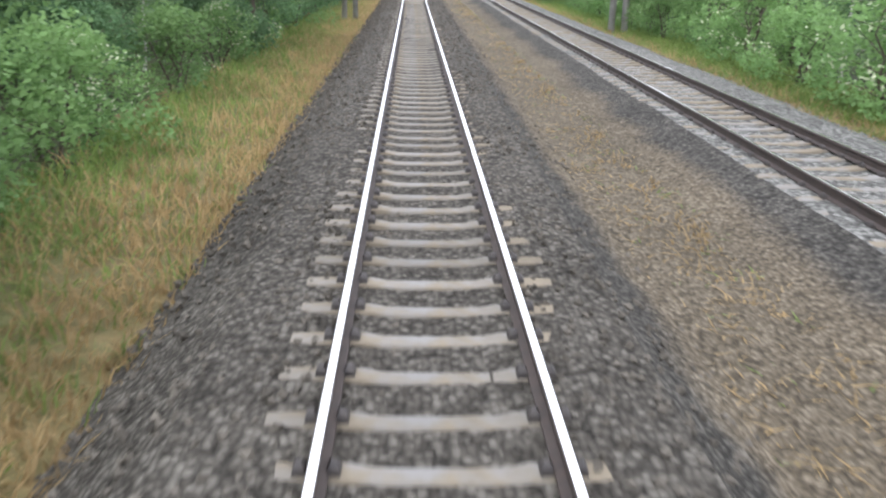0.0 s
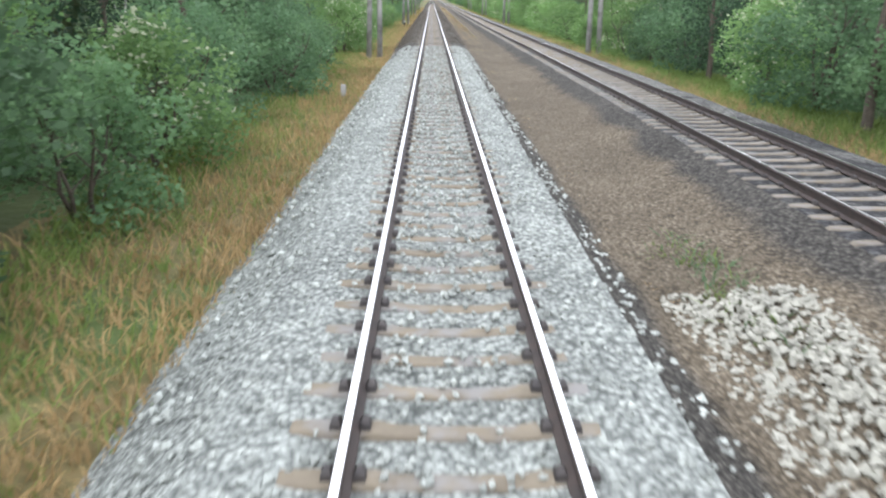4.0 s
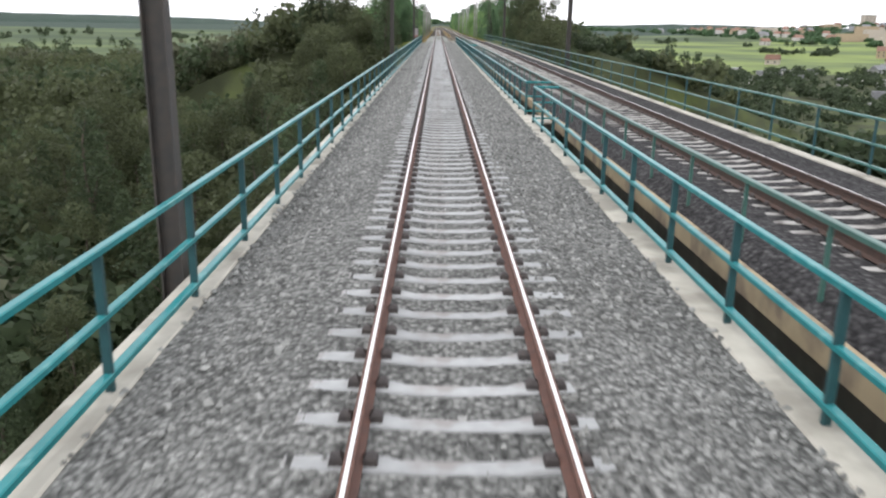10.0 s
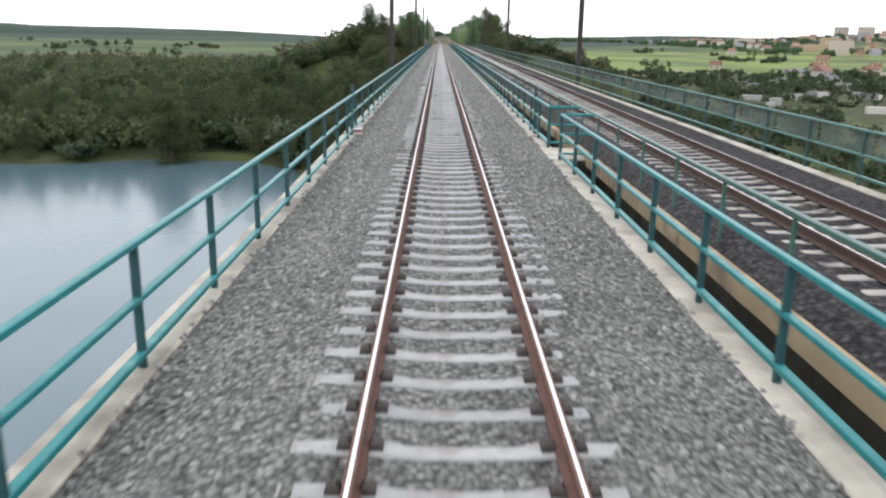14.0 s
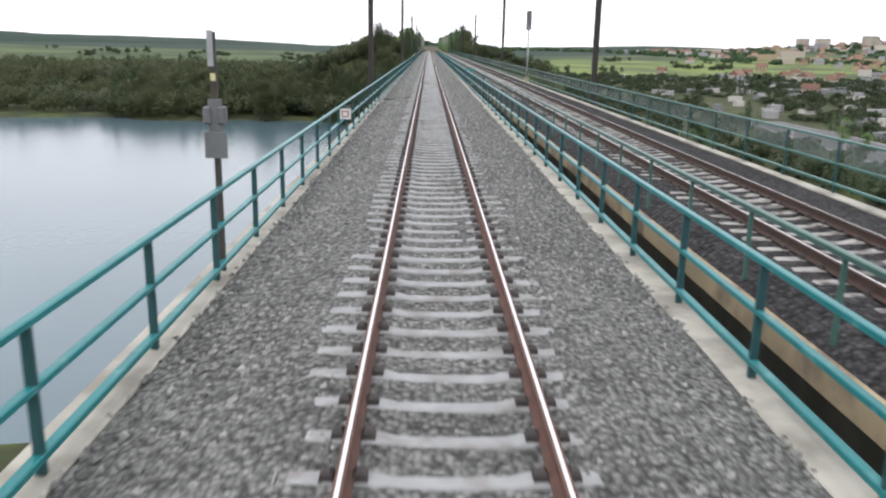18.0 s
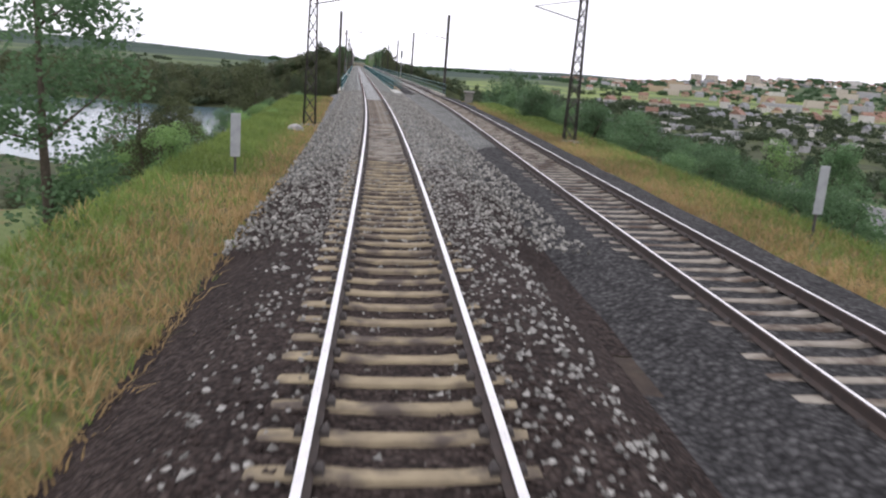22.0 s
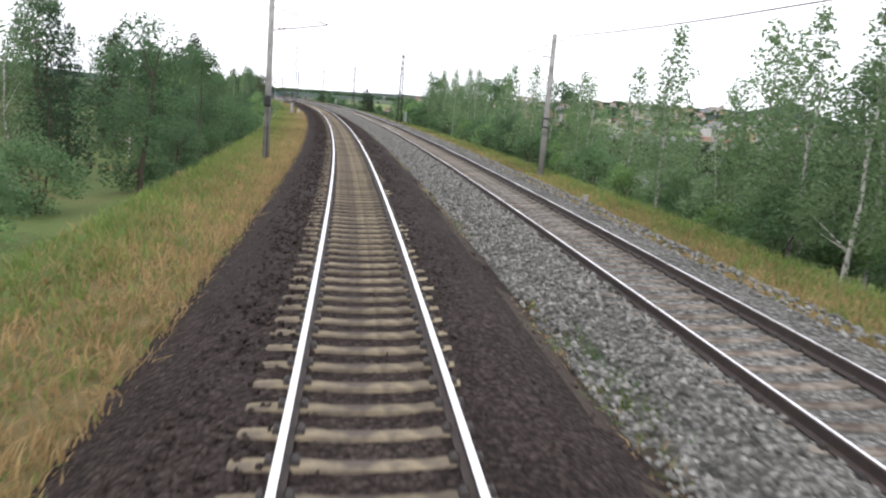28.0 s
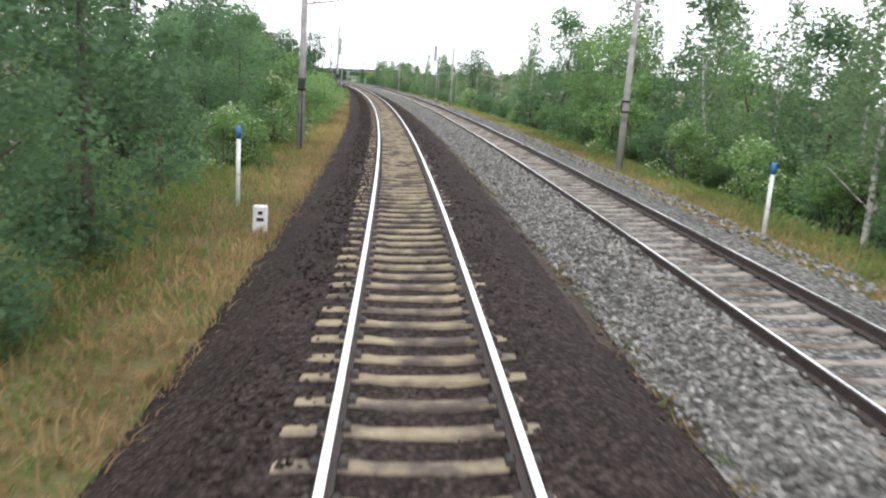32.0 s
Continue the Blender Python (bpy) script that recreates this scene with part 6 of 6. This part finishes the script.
M_PANE = material("dark_window", (0.04, 0.05, 0.06), (0.06, 0.07, 0.08), rough=0.15, scale=2)


def house(w, d, h, wall, roof, flat=False, storeys=2):
    top = empty("house" if not flat else "block_building", ("small house with a pitched roof in the valley" if not flat else "long flat-roofed building in the distance"), "house" if not flat else "building",
                "valley houses" if not flat else "distant buildings")
    part("wall", bevelled(-w / 2, w / 2, -d / 2, d / 2, -2, h, 0.05), wall, top)
    if flat:
        part("roof", bevelled(-w / 2 - 0.3, w / 2 + 0.3, -d / 2 - 0.3, d / 2 + 0.3, h, h + 0.5, 0.05), roof, top)
    else:
        bm = bmesh.new()
        a = [bm.verts.new((x, y, h - 0.1)) for x, y in ((-w / 2 - 0.4, -d / 2 - 0.4), (w / 2 + 0.4, -d / 2 - 0.4), (w / 2 + 0.4, d / 2 + 0.4), (-w / 2 - 0.4, d / 2 + 0.4))]
        r = [bm.verts.new((-w / 2 - 0.4, 0, h + d * 0.42)), bm.verts.new((w / 2 + 0.4, 0, h + d * 0.42))]
        for q in ((a[0], a[1], r[1], r[0]), (a[2], a[3], r[0], r[1]), (a[1], a[2], r[1]), (a[3], a[0], r[0]), (a[3], a[2], a[1], a[0])):
            bm.faces.new(q)
        rf = part("roof", bm, roof, top)
        part("chimney", bevelled(w * 0.2, w * 0.2 + 0.6, -0.3, 0.3, h + d * 0.2, h + d * 0.42 + 0.9, 0.03), wall, rf)
    for k in range(storeys):
        for i in range(max(2, int(w / 3.2))):
            x = -w / 2 + (i + 0.5) * w / max(2, int(w / 3.2))
            z = 1.0 + k * (h - 0.6) / storeys
            part("window", bevelled(x - 0.5, x + 0.5, -d / 2 - 0.03, -d / 2 + 0.05, z, z + 1.1, 0.01), M_PANE, top)
    return top


rng = random.Random(5)
protos = [house(9, 8, 5.5, WALLS[0], ROOFS[0]), house(8, 7, 3.2, WALLS[1], ROOFS[1], storeys=1), house(11, 8, 5.5, WALLS[3], ROOFS[0]), house(7, 5, 2.6, WALLS[2], ROOFS[2], storeys=1),
          house(34, 12, 6, WALLS[0], ROOFS[2], True), house(26, 12, 21, WALLS[1], ROOFS[2], True, 6)]
first = set()


def build(i, u, s, turn):
    m = stand(u, s, ground_z(s, u), turn)
    if i not in first:
        first.add(i)
        protos[i].matrix_basis = m
    else:
        copy_thing(protos[i], m)


for _ in range(32):
    build(rng.choice((0, 1, 1, 3, 3, 3)), rng.uniform(200, 520), rng.uniform(380, 800), rng.uniform(-40, 40))
for _ in range(8):
    build(rng.choice((0, 0, 1, 2, 2, 4)), rng.uniform(300, 900), rng.uniform(640, 1300), rng.uniform(-50, 50))
for i in range(10):
    build((4, 5)[i % 2], rng.uniform(560, 1500), rng.uniform(1250, 1900), rng.uniform(-50, 50))
# the town on the far slope, too small to tell apart
bm = bmesh.new()
for _ in range(620):
    x, y = rng.uniform(480, 1900), rng.uniform(1050, 2100)
    if rng.random() < 0.25:
        x, y = rng.uniform(420, 1500), rng.uniform(300, 900)
    w, d, h = rng.uniform(7, 13), rng.uniform(7, 10), rng.uniform(3, 7)
    if rng.random() < 0.15:
        w, h = rng.uniform(20, 45), rng.uniform(6, 16)
    z = ground_z(y, x)
    m = Matrix.Translation((x, y, z)) @ Matrix.Rotation(rng.uniform(-0.8, 0.8), 4, 'Z')
    slot = rng.randrange(4)
    v = box(bm, -w / 2, w / 2, -d / 2, d / 2, -3, h, slot)
    for q in v:
        q.co = m @ q.co
    if h < 7.2 and w < 14:
        c = [bm.verts.new(m @ Vector(p)) for p in ((-w / 2, -d / 2 - 0.3, h), (w / 2, -d / 2 - 0.3, h), (w / 2, d / 2 + 0.3, h), (-w / 2, d / 2 + 0.3, h), (-w / 2, 0, h + d * 0.4), (w / 2, 0, h + d * 0.4))]
        for f in ((0, 1, 5, 4), (2, 3, 4, 5), (1, 2, 5), (3, 0, 4)):
            bm.faces.new([c[k] for k in f]).material_index = 4 + slot % 3
for _ in range(330):
    x, y = rng.uniform(110, 460), rng.uniform(210, 700)
    w, d, h = rng.uniform(2.5, 7), rng.uniform(2, 3.5), rng.uniform(1.8, 2.8)
    m = Matrix.Translation((x, y, ground_z(y, x))) @ Matrix.Rotation(rng.uniform(-0.8, 0.8), 4, 'Z')
    for q in box(bm, -w / 2, w / 2, -d / 2, d / 2, -1, h, rng.choice((0, 2, 2, 6, 6))):
        q.co = m @ q.co
tagged(link("distant_town", bm, WALLS + ROOFS), "pale houses of a distant town on the far slope", "town", kind="stuff")


# ---- far woods ----
def far_woods(name, label, places, seed, mat, size, count=64):
    rng = np.random.RandomState(seed)
    vs, fs = [], []
    for x, y, z, r, h in places:
        n = count
        d = rng.normal(size=(n, 3))
        d /= np.linalg.norm(d, axis=1)[:, None]
        lobes = rng.uniform(-1, 1, (6, 3)) * (0.6, 0.6, 0.45)
        reach = rng.uniform(0.35, 0.62, 6)
        which = rng.randint(0, 6, n)
        p = lobes[which] + d * reach[which][:, None] * rng.uniform(0.75, 1.1, n)[:, None]
        p[:, 2] = np.maximum(p[:, 2], -1.0)
        p = np.array([x, y, z + h * 0.5]) + p * np.array([r, r, h * 0.5])
        a = rng.normal(size=(n, 3))
        a /= np.linalg.norm(a, axis=1)[:, None]
        b = np.cross(a, d)
        b /= np.linalg.norm(b, axis=1)[:, None] + 1e-9
        a, b = a * r * size, b * r * size
        q = np.stack([p - a, p + b, p + a, p - b], 1).reshape(-1, 3)
        base = len(vs)
        vs += q.tolist()
        fs += [(base + 4 * i, base + 4 * i + 1, base + 4 * i + 2, base + 4 * i + 3) for i in range(n)]
    me = bpy.data.meshes.new(name)
    me.from_pydata(vs, [], fs)
    me.materials.append(mat)
    return tagged(new(name, me), label, "woods", kind="stuff")


rng = random.Random(9)
spots = []
for _ in range(1500):
    u = rng.choice((-1, 1)) * rng.uniform(40, 700)
    s = rng.uniform(240, 1300)
    if noise.noise(Vector((u * 0.011, s * 0.011, 4.0))) < (0.36 if s > 680 and u > 130 else 0.2) or lake(s, u) > 0.02 or (s > 1250 and u > 130):
        continue
    for _ in range(3):
        du, ds = rng.uniform(-9, 9), rng.uniform(-9, 9)
        spots.append((u + du, s + ds, ground_z(s + ds, u + du), rng.uniform(2.2, 5.0), rng.uniform(3.5, 9)))
far_woods("far_woods", "distant mixed woods across the valley", spots, 3, L_GARDEN, 0.19, 90)
spots = []
for _ in range(4400):
    u, s = -22 - 680 * rng.random() ** 1.5, 306 + 560 * rng.random() ** 1.4
    if lake(s, u) > 0.02 or (u < -90 and s > 640) or noise.noise(Vector((u * 0.012, s * 0.012, 2.0))) > 0.6:
        continue
    spots.append((u, s, ground_z(s, u), rng.uniform(2.6, 4.6), rng.uniform(6, 9) + 3 * smooth(330, 420, s)))
for _ in range(420):
    d, s = 13 + 75 * rng.random() ** 1.2, rng.uniform(392, 660)
    u = -d if rng.random() < 0.62 else 9 + d * 0.75
    if s < 425 and abs(u - 3) < 22:
        continue
    spots.append((u, s, ground_z(s, u), rng.uniform(2.4, 4.0), rng.uniform(5.5, 8.5) * (1 if u < 0 else 0.8)))


def tone(p):
    return noise.noise(Vector((p[0] * 0.03, p[1] * 0.03, 6.0)))


far_woods("shore_woods", "dense olive woods behind the lake shore", [p for p in spots if tone(p) < 0.05], 4, L_OLIVE, 0.15, 120)
far_woods("willow_woods", "grey-green willows among the woods behind the lake shore", [p for p in spots if tone(p) >= 0.25], 5, L_WILLOW, 0.15, 120)
far_woods("dark_woods", "dark green trees among the woods behind the lake shore", [p for p in spots if 0.05 <= tone(p) < 0.25], 8, L_VALLEY, 0.15, 120)
spots = []
for _ in range(7800):
    u, s = 26 + 430 * rng.random() ** 1.3, rng.uniform(-200, 700)
    if s > 60 and u > 70 and noise.noise(Vector((u * 0.05, s * 0.04, 9.0))) < -0.06:
        continue
    if abs(u - np.interp(s, [q[0] for q in road_pts], [q[1] for q in road_pts])) < 14 and s < 430:
        continue
    if s < 70 and u < np.interp(s, [q[0] for q in road_pts], [q[1] for q in road_pts]):
        continue
    if u > 380 + 130 * noise.noise(Vector((s * 0.012, u * 0.012, 3.0))) or s < -140 + 90 * noise.noise(Vector((s * 0.012, u * 0.012, 8.0))):
        continue
    p = at(u, s, 0)
    spots.append((p.x, p.y, ground_z(s, u), rng.uniform(1.5, 3.6), rng.uniform(2.0, 5.0)))
slope = []
for _ in range(420):
    u, s = -9.5 - 60 * rng.random() ** 1.2, rng.uniform(340, 430)
    slope.append((u, s, ground_z(s, u), rng.uniform(1.6, 3.2), rng.uniform(2.5, 5.0)))
far_woods("slope_thicket", "olive thicket on the slope beside the bridge end", slope, 17, L_OLIVE, 0.15, 100)
slope = []
for _ in range(1100):
    u, s = 11.5 + 50 * rng.random() ** 1.2, rng.uniform(34, 330)
    if abs(u - road_u(s)) < 10:
        continue
    p = at(u, s, 0)
    slope.append((p.x, p.y, ground_z(s, u), rng.uniform(1.4, 3.0), rng.uniform(1.6, 4.0)))
far_woods("slope_shrubs", "dull dark shrubs and hedges below the second deck", slope, 16, L_GARDEN, 0.16, 80)
far_woods("roadside_woods", "dark hedges and trees beyond the road", spots, 6, L_GARDEN, 0.17, 76)
spots = []
for _ in range(2600):
    a, r = rng.uniform(-1.35, 1.35), rng.uniform(2000, 3600)
    u, s = r * math.sin(a), 150 + r * math.cos(a)
    if noise.noise(Vector((u * 0.0016, s * 0.0016, 7.0))) < 0.2:
        continue
    spots.append((u, s, ground_z(s, u), rng.uniform(12, 24), rng.uniform(6, 10)))
for _ in range(900):
    u, s = rng.uniform(420, 1900), rng.uniform(1150, 2100)
    spots.append((u, s, ground_z(s, u), rng.uniform(5, 11), rng.uniform(4, 9)))
far_woods("hill_woods", "wooded hills on the horizon", spots, 7, L_DARK, 0.3)


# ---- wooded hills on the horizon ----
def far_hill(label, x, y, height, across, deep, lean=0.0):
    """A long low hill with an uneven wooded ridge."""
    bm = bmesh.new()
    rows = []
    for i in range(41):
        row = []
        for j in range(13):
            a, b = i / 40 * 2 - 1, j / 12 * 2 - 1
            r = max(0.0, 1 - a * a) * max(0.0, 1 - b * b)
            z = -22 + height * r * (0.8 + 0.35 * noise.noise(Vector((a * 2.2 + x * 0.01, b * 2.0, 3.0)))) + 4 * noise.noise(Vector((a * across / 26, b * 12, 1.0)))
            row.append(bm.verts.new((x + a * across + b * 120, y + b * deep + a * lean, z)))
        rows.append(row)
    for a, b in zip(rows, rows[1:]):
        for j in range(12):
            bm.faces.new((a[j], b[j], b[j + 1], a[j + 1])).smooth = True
    return tagged(link("distant_hill", bm, M_HAZE_HILL), label, "hill", kind="structure")


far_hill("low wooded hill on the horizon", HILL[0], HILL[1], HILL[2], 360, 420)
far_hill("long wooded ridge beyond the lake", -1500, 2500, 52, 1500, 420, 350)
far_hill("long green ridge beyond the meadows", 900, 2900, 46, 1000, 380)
